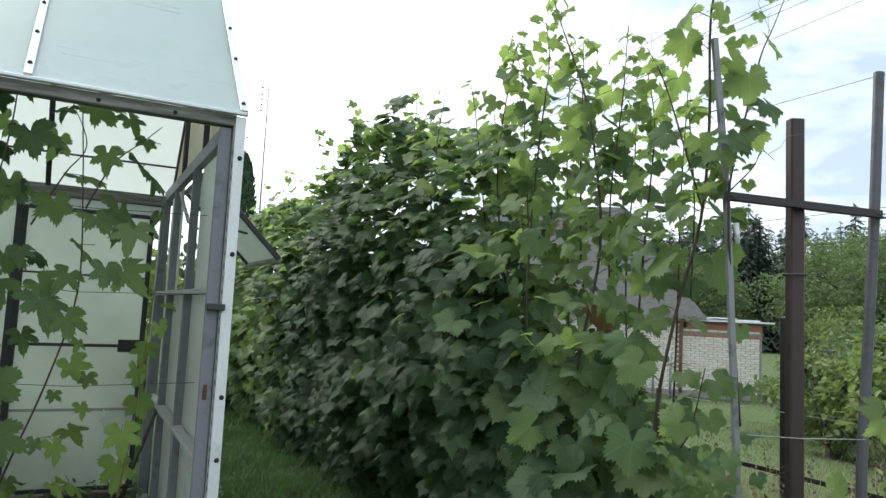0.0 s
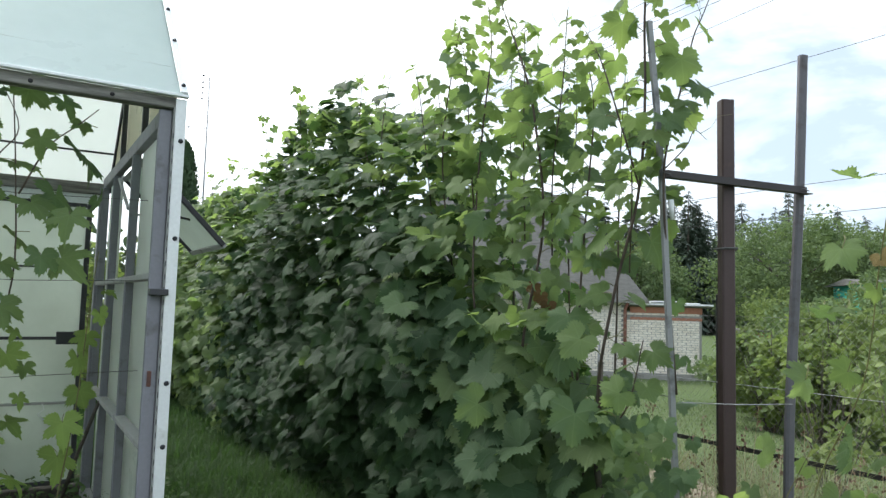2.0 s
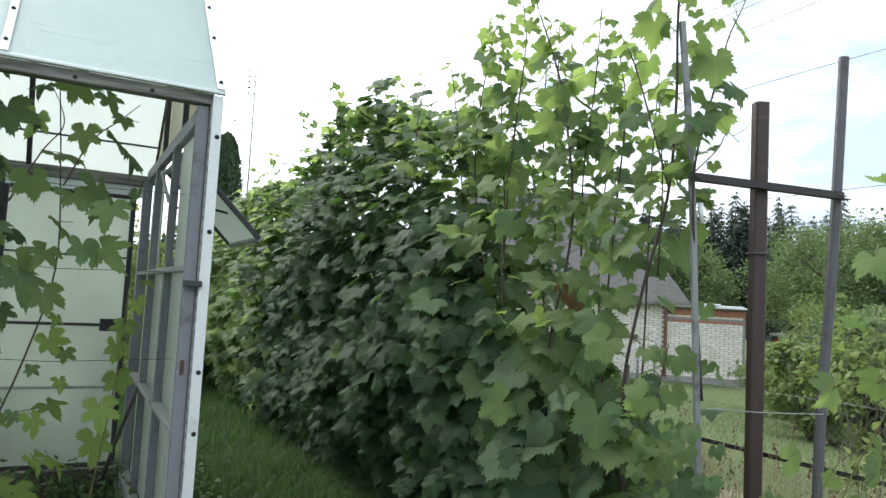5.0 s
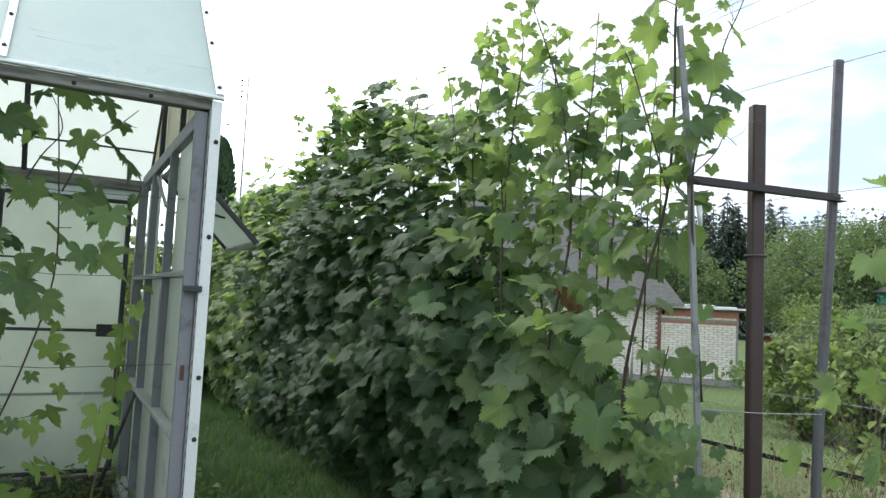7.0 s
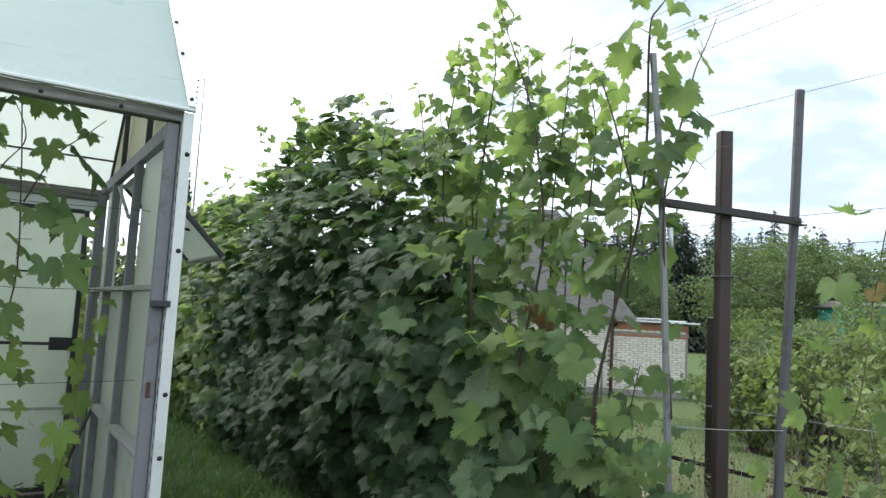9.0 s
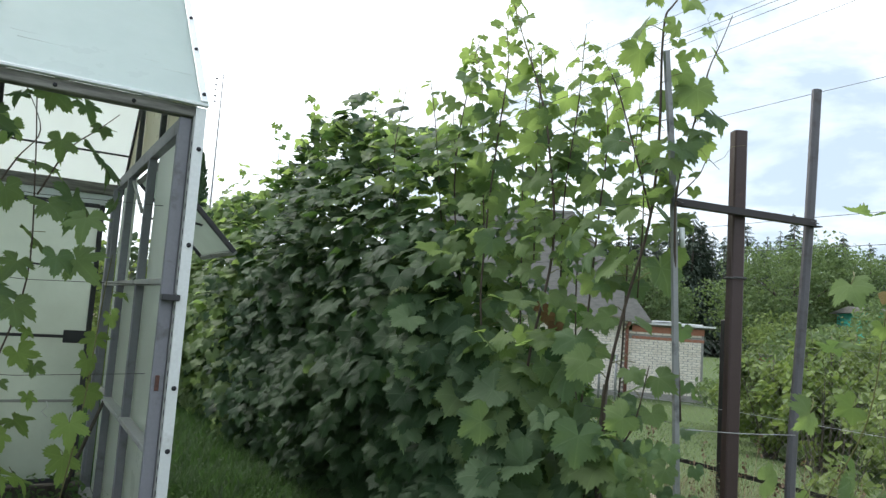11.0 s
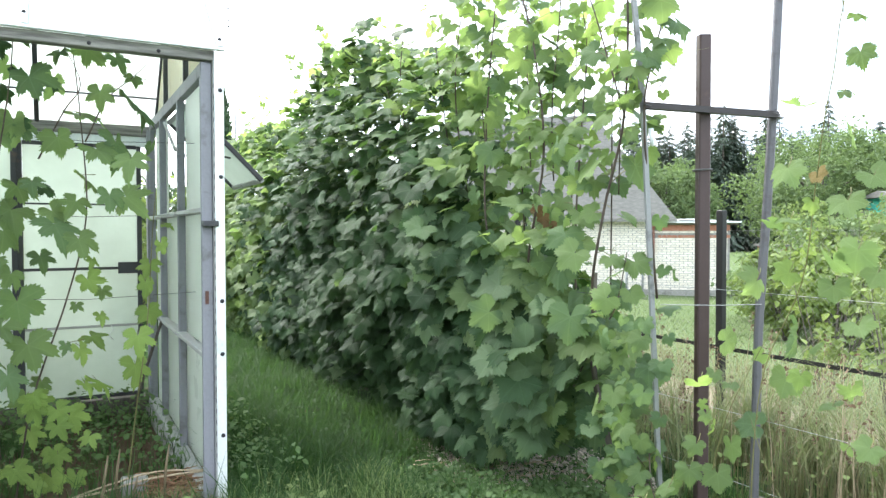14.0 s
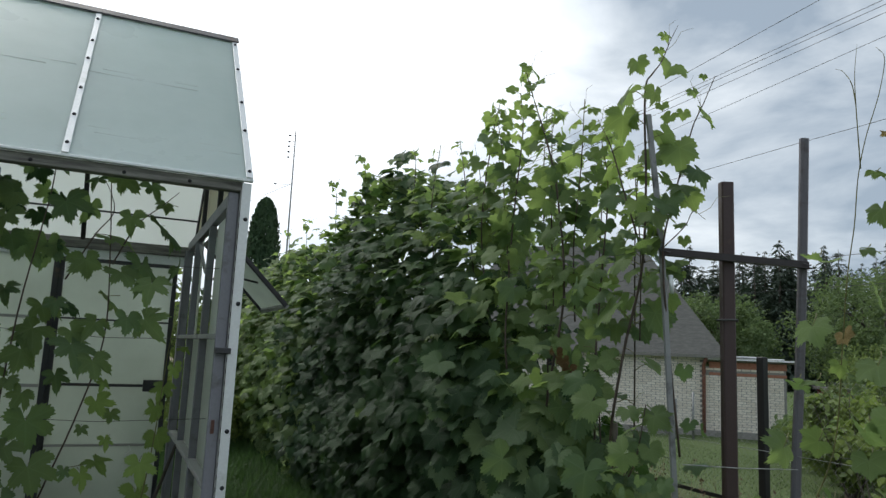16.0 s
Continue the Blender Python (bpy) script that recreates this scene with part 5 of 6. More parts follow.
    for x, y, z, s, m in spots:
        n = np.array((-0.45, -0.45, 0.7)) + rng.normal(0, 0.5, 3)
        t = np.array((-0.3, -0.1, -0.7)) + rng.normal(0, 0.6, 3)
        leaf_object(v, m, int(rng.integers(4)), (x, y, z), blade_frames(n[None], t[None])[0], s * 0.88)
        e = Vector((x, y, z))
        tube([e, e + Vector((0.02, 0.0, s * 0.2)), e + Vector((0.05, 0.02, s * 0.3))], [0.0014, 0.0018, 0.0022], 4, stalks, False)
    tagged(part("leaf_stalk", stalks, SHOOT, v), kind="stuff")
    for cx, cy, cz in ((2.115, 1.82, 0.26), (2.31, 1.72, 0.29)):
        bm = bmesh.new()
        for _ in range(26):
            p = Vector((cx + rng.normal(0, 0.014), cy + rng.normal(0, 0.014), cz + rng.uniform(-0.06, 0.045)))
            bmesh.ops.create_icosphere(bm, subdivisions=1, radius=rng.uniform(0.004, 0.007), matrix=Matrix.Translation(p))
        part("grape_cluster", bm, UNRIPE, v, "small unripe green grapes")


build_side_vine()


def pipe_stub(x, y, r, h):
    """A short open pipe standing in the ground."""
    bm = bmesh.new()
    rings = []
    for rr, z in ((r, -0.03), (r, h), (r * 0.84, h), (r * 0.84, h - 0.06)):
        rings.append([bm.verts.new((x + rr * math.cos(k * math.tau / 16), y + rr * math.sin(k * math.tau / 16), z)) for k in range(16)])
    for a, b in zip(rings, rings[1:]):
        for k in range(16):
            bm.faces.new((a[k], a[(k + 1) % 16], b[(k + 1) % 16], b[k]))
    bm.faces.new(rings[-1])
    solid("pipe_stub", bm, PIPEGREY, "short grey plastic pipe standing under the vines", "pipe")


pipe_stub(2.135, 1.873, 0.022, 0.13)


# ---------------------------------------------------------------- grass, weeds, litter
def inside(rng, k, x0, x1, y0, y1):
    return np.column_stack([rng.uniform(x0, x1, k), rng.uniform(y0, y1, k)])


rng = np.random.default_rng(31)
p = np.concatenate([inside(rng, 26000, 0.78, 2.6, 1.9, 5.0), inside(rng, 22000, 0.78, 2.4, 5.0, 12.5), inside(rng, 15000, -0.6, 0.9, 2.0, 3.6), inside(rng, 9000, 2.4, 3.4, 0.6, 3.0)])
keep = ~((p[:, 0] > 1.75) & (p[:, 1] < 3.9) & (rng.random(len(p)) < 0.88))
keep &= ~((np.abs(p[:, 0] - 0.72) < 0.28) & (p[:, 1] > 3.05) & (p[:, 1] < 3.6) & (rng.random(len(p)) < 0.7))
p = p[keep]
h = rng.gamma(3.0, 0.024, len(p)) + 0.025
h[(p[:, 0] < 1.25) & (p[:, 1] > 3.4)] *= 1.5
h[p[:, 1] < 3.4] *= 1.35
h *= 1.0 + 0.45 * np.sin(p[:, 0] * 5.1 + 1.7 * np.sin(p[:, 1] * 2.3)) * np.sin(p[:, 1] * 3.7 + 1.1 * np.sin(p[:, 0] * 4.0))
scatter_grass("path_grass", p, h, rng.uniform(0.004, 0.009, len(p)), rng.uniform(0.5, 3.2, len(p)), GRASS_SHADED, "lush uneven grass along the path", "grass", 1)
tuft = np.concatenate([inside(rng, 55, 3.6, 4.4, -0.3, 2.6), inside(rng, 90, 3.1, 4.6, 2.0, 9.0)])
p = np.repeat(tuft, 42, 0) + rng.normal(0, 0.05, (len(tuft) * 42, 2))
scatter_grass("grass_tufts", p, rng.uniform(0.35, 0.95, len(p)), rng.uniform(0.004, 0.010, len(p)), rng.uniform(0.9, 2.3, len(p)), PALEGRASS, "pale arching grass tufts along the fence", "grass", 2, ARCH)
p = np.concatenate([inside(rng, 1500, 3.3, 4.7, -0.5, 9.0), inside(rng, 450, 4.5, 5.6, 0.0, 9.0), inside(rng, 1500, 5.6, 6.6, 0.0, 9.0)])
scatter_grass("wild_grass", p, rng.gamma(4.0, 0.06, len(p)) + 0.05, rng.uniform(0.004, 0.008, len(p)), rng.uniform(0.5, 1.8, len(p)), WILDGRASS, "loose wild grass along the fence", "grass", 22, ARCH)
p = np.concatenate([inside(rng, 3600, 3.3, 4.95, 0.8, 9.0), inside(rng, 500, 5.4, 7.0, 0.0, 9.0)])
scatter_grass("dry_stalks", p, rng.gamma(6.0, 0.06, len(p)) + 0.12, rng.uniform(0.0018, 0.0036, len(p)), rng.uniform(0.3, 1.9, len(p)), DRYGRASS, "dry straw-coloured stalks along the fence", "grass", 3, ARCH)
stems, heads = inside(rng, 240, 3.3, 4.7, -0.3, 7.5), []
bm = bmesh.new()
for x, y in stems:
    h, lean = rng.uniform(0.35, 0.95), rng.normal(0, 0.07, 2)
    top = Vector((x + lean[0], y + lean[1], h))
    tube([(x, y, -0.02), (x + lean[0] * 0.4, y + lean[1] * 0.4, h * 0.5), top], [0.0028, 0.0022, 0.0012], 4, bm, False)
    for _ in range(14):
        heads.append(top + Vector((rng.normal(0, 0.012), rng.normal(0, 0.012), -rng.uniform(0, 0.16))))
solid("dead_stems", bm, DRYSTEM, "dry brown weed stems standing along the fence", "weeds", "stuff")
k = len(heads)
solid("seed_heads", joined("seed_heads", SMALL, np.array(heads), blade_frames(rng.normal(0, 1, (k, 3)), rng.normal(0, 1, (k, 3)) + (0, 0, 1.2)), rng.uniform(0.012, 0.032, k), SEEDHEAD), None, "brown seed heads on the dry weed stems", "weeds", "stuff")
p = inside(rng, 30000, 5.5, 13.5, 2.0, 15.0)
scatter_grass("lawn_grass", p, rng.uniform(0.02, 0.06, len(p)), rng.uniform(0.005, 0.010, len(p)), rng.uniform(0.3, 1.2, len(p)), LAWN, "mown lawn beyond the fence", "grass", 4)


p = inside(rng, 14000, -2.5, 4.3, -2.5, 1.8)
scatter_grass("near_grass", p, rng.uniform(0.04, 0.13, len(p)), rng.uniform(0.004, 0.008, len(p)), rng.uniform(0.4, 1.8, len(p)), GRASS_SHADED, "short grass where the walk begins", "grass", 25)


p = np.concatenate([inside(rng, 9000, 2.35, 3.5, 0.5, 2.4), inside(rng, 4500, 3.5, 4.2, 0.2, 1.9)])
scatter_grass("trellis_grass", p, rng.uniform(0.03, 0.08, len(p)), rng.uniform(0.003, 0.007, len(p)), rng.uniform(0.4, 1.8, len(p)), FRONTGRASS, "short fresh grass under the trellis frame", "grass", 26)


def ground_leaves(name, places, zlo, zhi, size, material, label, seed):
    r = np.random.default_rng(seed)
    k = len(places)
    n = np.array((0, -0.25, 1.0)) + r.normal(0, 0.4, (k, 3))
    t = np.column_stack([r.normal(0, 1, (k, 2)), r.normal(-0.2, 0.2, k)])
    pos = np.column_stack([places, ground_height(places[:, 0], places[:, 1]) + r.uniform(zlo, zhi, k)])
    s = r.uniform(*size, k)
    solid(name, joined(name, SMALL, pos, blade_frames(n, t), np.stack([s * 1.25, s, s], -1), material), material, label, "weeds", "stuff")


cen = inside(rng, 90, -0.7, 1.1, 1.7, 3.35)
q = np.repeat(cen, 34, 0) + rng.normal(0, 0.07, (len(cen) * 34, 2))
q = q[(q[:, 1] < 3.45) & ((np.abs(q[:, 0] - 0.74) > 0.3) | (q[:, 1] < 3.0))]
ground_leaves("creeping_weeds", q, 0.02, 0.17, (0.010, 0.032), WEED, "low broad-leaved weeds in front of the greenhouse", 6)
big = np.repeat(inside(rng, 60, -0.6, 1.25, 1.8, 3.35), 13, 0)
ground_leaves("broad_weeds", big + rng.normal(0, 0.07, big.shape), 0.06, 0.19, (0.022, 0.058), WEED, "broad-leaved weeds in front of the greenhouse", 16)
blades = np.repeat(np.concatenate([inside(rng, 260, -0.8, 1.0, 1.5, 3.4), inside(rng, 130, 0.95, 1.75, 1.5, 3.5)]), 26, 0)
scatter_grass("front_grass", blades + rng.normal(0, 0.05, blades.shape), rng.uniform(0.10, 0.28, len(blades)), rng.uniform(0.003, 0.006, len(blades)), rng.uniform(0.6, 1.5, len(blades)), FRONTGRASS, "loose light-toned grass in front of the greenhouse", "grass", 17, ARCH)
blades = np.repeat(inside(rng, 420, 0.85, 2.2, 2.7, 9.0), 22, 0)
scatter_grass("path_tufts", blades + rng.normal(0, 0.045, blades.shape), rng.uniform(0.10, 0.27, len(blades)), rng.uniform(0.003, 0.006, len(blades)), rng.uniform(0.6, 1.6, len(blades)), TUFT_SHADED, "fresh green grass tufts on the path", "grass", 19, ARCH)
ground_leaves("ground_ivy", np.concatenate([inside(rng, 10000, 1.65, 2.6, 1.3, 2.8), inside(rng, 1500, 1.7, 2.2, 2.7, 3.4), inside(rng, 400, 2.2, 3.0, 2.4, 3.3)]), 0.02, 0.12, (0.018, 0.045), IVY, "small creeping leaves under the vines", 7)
ground_leaves("clover", inside(rng, 5200, 0.85, 2.3, 2.6, 9.0), 0.02, 0.09, (0.015, 0.04), GRASS_SHADED, "small clover and weeds in the path grass", 18)
ground_leaves("path_weeds", inside(rng, 1300, 0.8, 1.2, 3.4, 8.0), 0.03, 0.30, (0.015, 0.05), IVY, "bushy weeds along the greenhouse wall", 8)
ground_leaves("bed_weeds", np.concatenate([inside(rng, 600, -0.9, 0.65, 4.0, 5.3), inside(rng, 800, -0.9, 0.65, 5.2, 6.0)]), 0.01, 0.26, (0.02, 0.06), IVY, "dark weeds on the greenhouse floor", 9)
blades = np.repeat(inside(rng, 70, -0.6, 0.66, 3.95, 5.8), 24, 0)
scatter_grass("bed_grass", blades + rng.normal(0, 0.06, blades.shape), rng.uniform(0.10, 0.28, len(blades)), rng.uniform(0.003, 0.006, len(blades)), rng.uniform(0.6, 1.6, len(blades)), TUFT_SHADED, "dark grass tufts growing on the greenhouse floor", "grass", 31, ARCH)
blades = np.repeat(inside(rng, 120, -0.4, 0.72, 3.02, 3.62), 18, 0)
scatter_grass("sill_grass", blades + rng.normal(0, 0.04, blades.shape), rng.uniform(0.08, 0.20, len(blades)), rng.uniform(0.002, 0.004, len(blades)), rng.uniform(0.8, 2.0, len(blades)), DRYGRASS, "dry pale grass matted at the greenhouse opening", "grass", 32, ARCH)
ground_leaves("leaf_litter", inside(rng, 5200, 2.15, 3.1, 2.5, 4.3), 0.005, 0.05, (0.012, 0.04), LITTER, "dry fallen leaves and chips under the vines", 10)
ground_leaves("fence_weeds", inside(rng, 1500, 3.3, 4.4, 0.0, 9.0), 0.03, 0.34, (0.02, 0.05), WEED, "small-leaved weeds between the fence grass", 12)


def sticks(name, count, region, length, r, material, label, seed, z=(0.01, 0.05)):
    rr = np.random.default_rng(seed)
    bm = bmesh.new()
    for _ in range(count):
        x, y = rr.uniform(region[0], region[1]), rr.uniform(region[2], region[3])
        a, L, zz = rr.uniform(0, math.tau), rr.uniform(*length), rr.uniform(*z)
        m = Vector((x, y, zz + float(ground_height(x, y))))
        d = Vector((math.cos(a), math.sin(a), rr.normal(0, 0.12))) * L / 2
        tube([m - d, m + Vector((0, 0, rr.normal(0, 0.01))), m + d], [r, r, r * 0.6], 4, bm)
    return solid(name, bm, material, label, "twigs", "stuff")


sticks("dead_twigs", 130, (2.05, 2.9, 2.2, 3.7), (0.10, 0.35), 0.004, DRYSTEM, "pale dead twigs lying under the vines", 13)
sticks("straw_heap", 190, (0.36, 0.68, 3.62, 4.0), (0.08, 0.25), 0.003, wood_material("red_straw", (0.20, 0.10, 0.055), (0.36, 0.21, 0.12), 0.85), "reddish dry needles heaped at the greenhouse sill", 14, (0.01, 0.10))
solid("cut_cane", tube(curve_points([(-0.1, 3.78, 0.10), (0.15, 3.72, 0.13), (0.42, 3.70, 0.17), (0.68, 3.66, 0.18)], 5), 0.006, 6), DRYSTEM, "pale cut cane lying at the greenhouse opening", "cane")
solid("cut_cane", tube(curve_points([(-0.08, 3.74, 0.09), (0.2, 3.76, 0.15), (0.45, 3.74, 0.19), (0.69, 3.70, 0.17)], 5), 0.005, 6), DRYSTEM, "pale cut cane lying at the greenhouse opening", "cane")
for x, y, z in ((0.17, 3.66, 0.34), (0.23, 3.68, 0.36), (0.47, 3.64, 0.36), (0.31, 3.62, 0.22), (0.14, 3.55, 0.2)):
    solid("weed_spike", tube([(x, y, -0.02), (x + 0.01, y, z * 0.6), (x + 0.03, y, z)], [0.005, 0.008, 0.004], 6), DRYGRASS, "upright seed spike at the greenhouse opening", "weed", "", "seed spikes")
solid("leaning_stick", tube([(0.50, 5.85, -0.02), (0.57, 5.6, 0.38), (0.665, 5.25, 0.84)], [0.016, 0.015, 0.012], 6), BARK, "dark stick leaning inside the greenhouse", "stick")
solid("concrete_block", box(0.28, 3.85, -0.02, 0.42, 3.98, 0.12, 0.01), PLINTH, "grey concrete block on the greenhouse floor", "block")


# ---------------------------------------------------------------- shrubs and trees
def crown(name, places, size, material, seed, flat=0.5, parent=None):
    r = np.random.default_rng(seed)
    k = len(places)
    n = np.array((0, 0, flat)) + r.normal(0, 0.6, (k, 3))
    t = r.normal(0, 1, (k, 3)) + (0, 0, -0.3)
    s = r.uniform(size * 0.6, size * 1.3, k)
    return part(name, joined(name, SMALL, places, blade_frames(n, t), s, material), None, parent)


def clumped(r, centre, radius, clumps, each, squash=0.85, spread=0.34):
    """Points in clumps over an uneven crown."""
    c = unit(r.normal(0, 1, (clumps, 3))) * (r.uniform(0.45, 1.0, (clumps, 1)) ** 0.6)
    c[:, 2] *= squash
    pts = c[:, None, :] + np.clip(r.normal(0, 1, (clumps, each, 3)), -1.5, 1.5) * spread * r.uniform(0.5, 1.1, (clumps, 1, 1)) * 0.6
    return pts.reshape(-1, 3) * radius + np.asarray(centre)


def shrub(x, y, height, spread, label, material, seed, leaves=1500, leaf=0.06, group="garden shrubs", stem=0.012):
    r = np.random.default_rng(seed)
    z0 = float(ground_height(x, y))
    t = thing("shrub", (x, y, z0), label, "shrub", group)
    stems = bmesh.new()
    for _ in range(14):
        a = r.uniform(0, math.tau)
        d = Vector((math.cos(a), math.sin(a), 0)) * spread * r.uniform(0.3, 0.9)
        top = Vector((x, y, z0 + height * r.uniform(0.65, 1.0))) + d
        tube([(x + d.x * 0.1, y + d.y * 0.1, z0 - 0.03), Vector((x, y, z0 + height * 0.4)) + d * 0.5, top], [stem, stem * 0.7, stem * 0.3], 5, stems, False)
    tagged(part("stem_thicket", stems, BARK, t), kind="stuff")
    pts = clumped(r, (x, y, z0 + height * 0.55), 1.0, leaves // 60, 60, 1.0, 0.26)
    pts = (pts - (x, y, z0 + height * 0.55)) * (spread, spread, height * 0.45) + (x, y, z0 + height * 0.55)
    pts[:, 2] = np.maximum(pts[:, 2], z0 + 0.04)
    tagged(crown("foliage", pts, leaf, material, seed + 1, 0.6, t), kind="stuff")


for x, y, h, w, m, k in ((10.6, 7.1, 1.5, 0.8, SHRUB, 1300), (11.2, 6.3, 2.1, 1.0, SHRUB, 1700), (11.7, 5.4, 2.3, 1.1, SHRUB, 1800), (12.4, 4.4, 2.4, 1.2, SHRUB, 1800),
                         (13.2, 7.4, 2.3, 1.2, TREE, 1700), (14.0, 6.0, 2.6, 1.3, TREE, 1700), (12.2, 8.3, 1.6, 0.9, TREE, 1300), (13.4, 9.5, 1.3, 0.9, TREE, 1200), (10.0, 4.6, 1.4, 0.7, SHRUB, 900)):
    shrub(x, y, h, w, "yellow-green berry shrub on the lawn beyond the fence" if m is SHRUB else "dense green berry shrub on the lawn beyond the fence", BERRY if m is SHRUB else m, int(x * 100 + y * 10), k * 2, 0.11)
for x, y, h, w in ((10.4, 6.9, 1.6, 0.7), (10.1, 5.9, 1.5, 0.7), (11.0, 6.5, 1.9, 0.8)):
    shrub(x, y, h, w, "loose yellow-green currant shrub on the lawn", SHRUB, int(x * 70 + y * 10), 900, 0.13)
shrub(5.25, 2.45, 1.55, 0.5, "sparse raspberry shrub behind the fence", BERRY, 141, 420, 0.075, "garden shrubs", 0.005)
shrub(5.8, 3.3, 1.25, 0.6, "sparse raspberry shrub behind the fence", BERRY, 142, 520, 0.075, "garden shrubs", 0.005)
shrub(6.3, 2.4, 1.7, 0.7, "sparse raspberry shrub behind the fence", BERRY, 143, 520, 0.08, "garden shrubs", 0.005)
for i, (x, y, h) in enumerate(((1.3, 12.6, 2.4), (2.1, 13.0, 2.3), (3.0, 13.2, 2.1), (0.6, 11.6, 2.7), (1.6, 11.4, 1.3), (-0.6, 12.5, 2.9))):
    shrub(x, y, h, 0.75, "pale green shrub at the end of the path", SHRUB, 120 + i, 1800, 0.10, "shrubs closing the path")

for i, (x, y, h, w) in enumerate(((0.30, 7.0, 1.9, 0.45), (-0.7, 7.1, 1.7, 0.55), (-1.8, 7.1, 1.9, 0.6), (-2.8, 7.2, 1.8, 0.6))):
    shrub(x, y, h, w, "pale green shrub growing behind the greenhouse", SHRUB, 160 + i, 1500, 0.085, "shrubs behind the greenhouse")


def tree(x, y, height, spread, label, material, seed, leaves=4200, leaf=0.17, trunk=0.14, group="garden trees"):
    r = np.random.default_rng(seed)
    z0 = float(ground_height(x, y))
    t = thing("tree", (x, y, z0), label, "tree", group)
    bm = bmesh.new()
    fork = height * 0.3
    tube([(x, y, z0 - 0.1), (x + 0.05, y, z0 + fork * 0.5), (x, y + 0.04, z0 + fork), (x + 0.05, y, z0 + height * 0.8)], [trunk, trunk * 0.85, trunk * 0.7, trunk * 0.15], 8, bm)
    for _ in range(9):
        a, f = r.uniform(0, math.tau), r.uniform(0.25, 0.7)
        s = Vector((x, y, z0 + height * f))
        e = s + Vector((math.cos(a) * spread * 0.75, math.sin(a) * spread * 0.75, height * 0.22))
        tube([s, s.lerp(e, 0.5) + Vector((0, 0, 0.12)), e], [trunk * 0.4, trunk * 0.25, trunk * 0.08], 6, bm)
    part("trunk", bm, BARK, t)
    pts = clumped(r, (0, 0, 0), 1.0, leaves // 110, 140, 1.0, 0.24)
    pts = pts * (spread, spread, height * 0.40) + (x, y, z0 + height * 0.60)
    tagged(crown("crown", pts, leaf, material, seed + 1, 0.7, t), kind="stuff")


tree(24.0, 15.2, 5.5, 2.8, "rounded green orchard tree", TREE, 201, 19200, 0.115)
tree(26.0, 13.4, 5.3, 2.8, "rounded green orchard tree", TREE, 202, 17600, 0.115)
tree(28.5, 10.6, 5.3, 2.9, "rounded green orchard tree", TREE, 203, 16000, 0.115)
tree(19.0, 17.8, 4.5, 1.7, "rounded green orchard tree behind the house", TREE, 204, 14400, 0.115)
tree(22.0, 19.8, 4.0, 1.5, "rounded green orchard tree behind the house", TREE, 205, 12800, 0.115)
tree(19.0, 11.8, 2.8, 1.6, "low fruit tree beside the brick house", BERRY, 206, 5000, 0.11, 0.08)
tree(20.5, 9.6, 3.2, 1.8, "low fruit tree beyond the shrubs", TREE, 207, 5000, 0.12, 0.08)


def spruce(x, y, height, seed):
    """A spruce: whorls of drooping boughs, each a row of overlapping sprays, with gaps between."""
    r = np.random.default_rng(seed)
    t = thing("spruce", (x, y, -0.4), "dark spruce at the edge of the forest", "spruce", "forest spruces")
    part("trunk", tube([(x, y, -0.6), (x, y, height * 0.6), (x, y, height)], [0.22, 0.12, 0.02], 6), BARK, t)
    boughs, sprays = 250, 8
    f = r.random(boughs) ** 0.75
    f = np.round(f * 26) / 26 + r.normal(0, 0.006, boughs)
    a = r.uniform(0, math.tau, boughs)
    reach = (np.maximum(1 - f, 0) ** 0.85 * height * 0.24 + 0.18) * r.uniform(0.55, 1.15, boughs) * (1 + 0.2 * np.sin(a * 2 + seed))
    u = np.linspace(0.05, 0.95, sprays)
    rad = (reach[:, None] * u).ravel()
    ang = (a[:, None] + r.normal(0, 0.10, (boughs, sprays))).ravel()
    drop = (reach[:, None] * (0.18 - 0.55 * u ** 1.6)).ravel()
    pos = np.column_stack([x + np.cos(ang) * rad, y + np.sin(ang) * rad, np.repeat(f, sprays) * height + drop])
    k = len(pos)
    tip = np.column_stack([np.cos(ang), np.sin(ang), np.full(k, -0.45)]) + r.normal(0, 0.35, (k, 3))
    nr = np.column_stack([np.cos(ang) * 0.3, np.sin(ang) * 0.3, np.full(k, 1.0)]) + r.normal(0, 0.35, (k, 3))
    s = np.repeat(reach, sprays) * r.uniform(0.22, 0.40, k) + 0.14
    tagged(part("foliage", joined("foliage", SMALL, pos, blade_frames(nr, tip), np.stack([s * 0.45, s, s], -1), SPRUCE), None, t), kind="stuff")


rs = np.random.default_rng(77)
for az, d, h in ((50.6, 72, 13.4), (49.6, 74, 12.6), (48.9, 71, 11.6), (51.4, 73, 12.2), (53.6, 72, 11.7), (45.2, 74, 11.2), (46.3, 76, 11.6)):
    spruce(math.sin(radians(az)) * d, math.cos(radians(az)) * d, h, 300 + int(az * 10))
for i in range(48):
    az = radians(38 + 30 * (i + rs.random()) / 48)
    d = rs.uniform(72, 88)
    spruce(math.sin(az) * d, math.cos(az) * d, rs.uniform(10.0, 13.6) * (1 - 0.15 * (i > 31)), 900 + i)


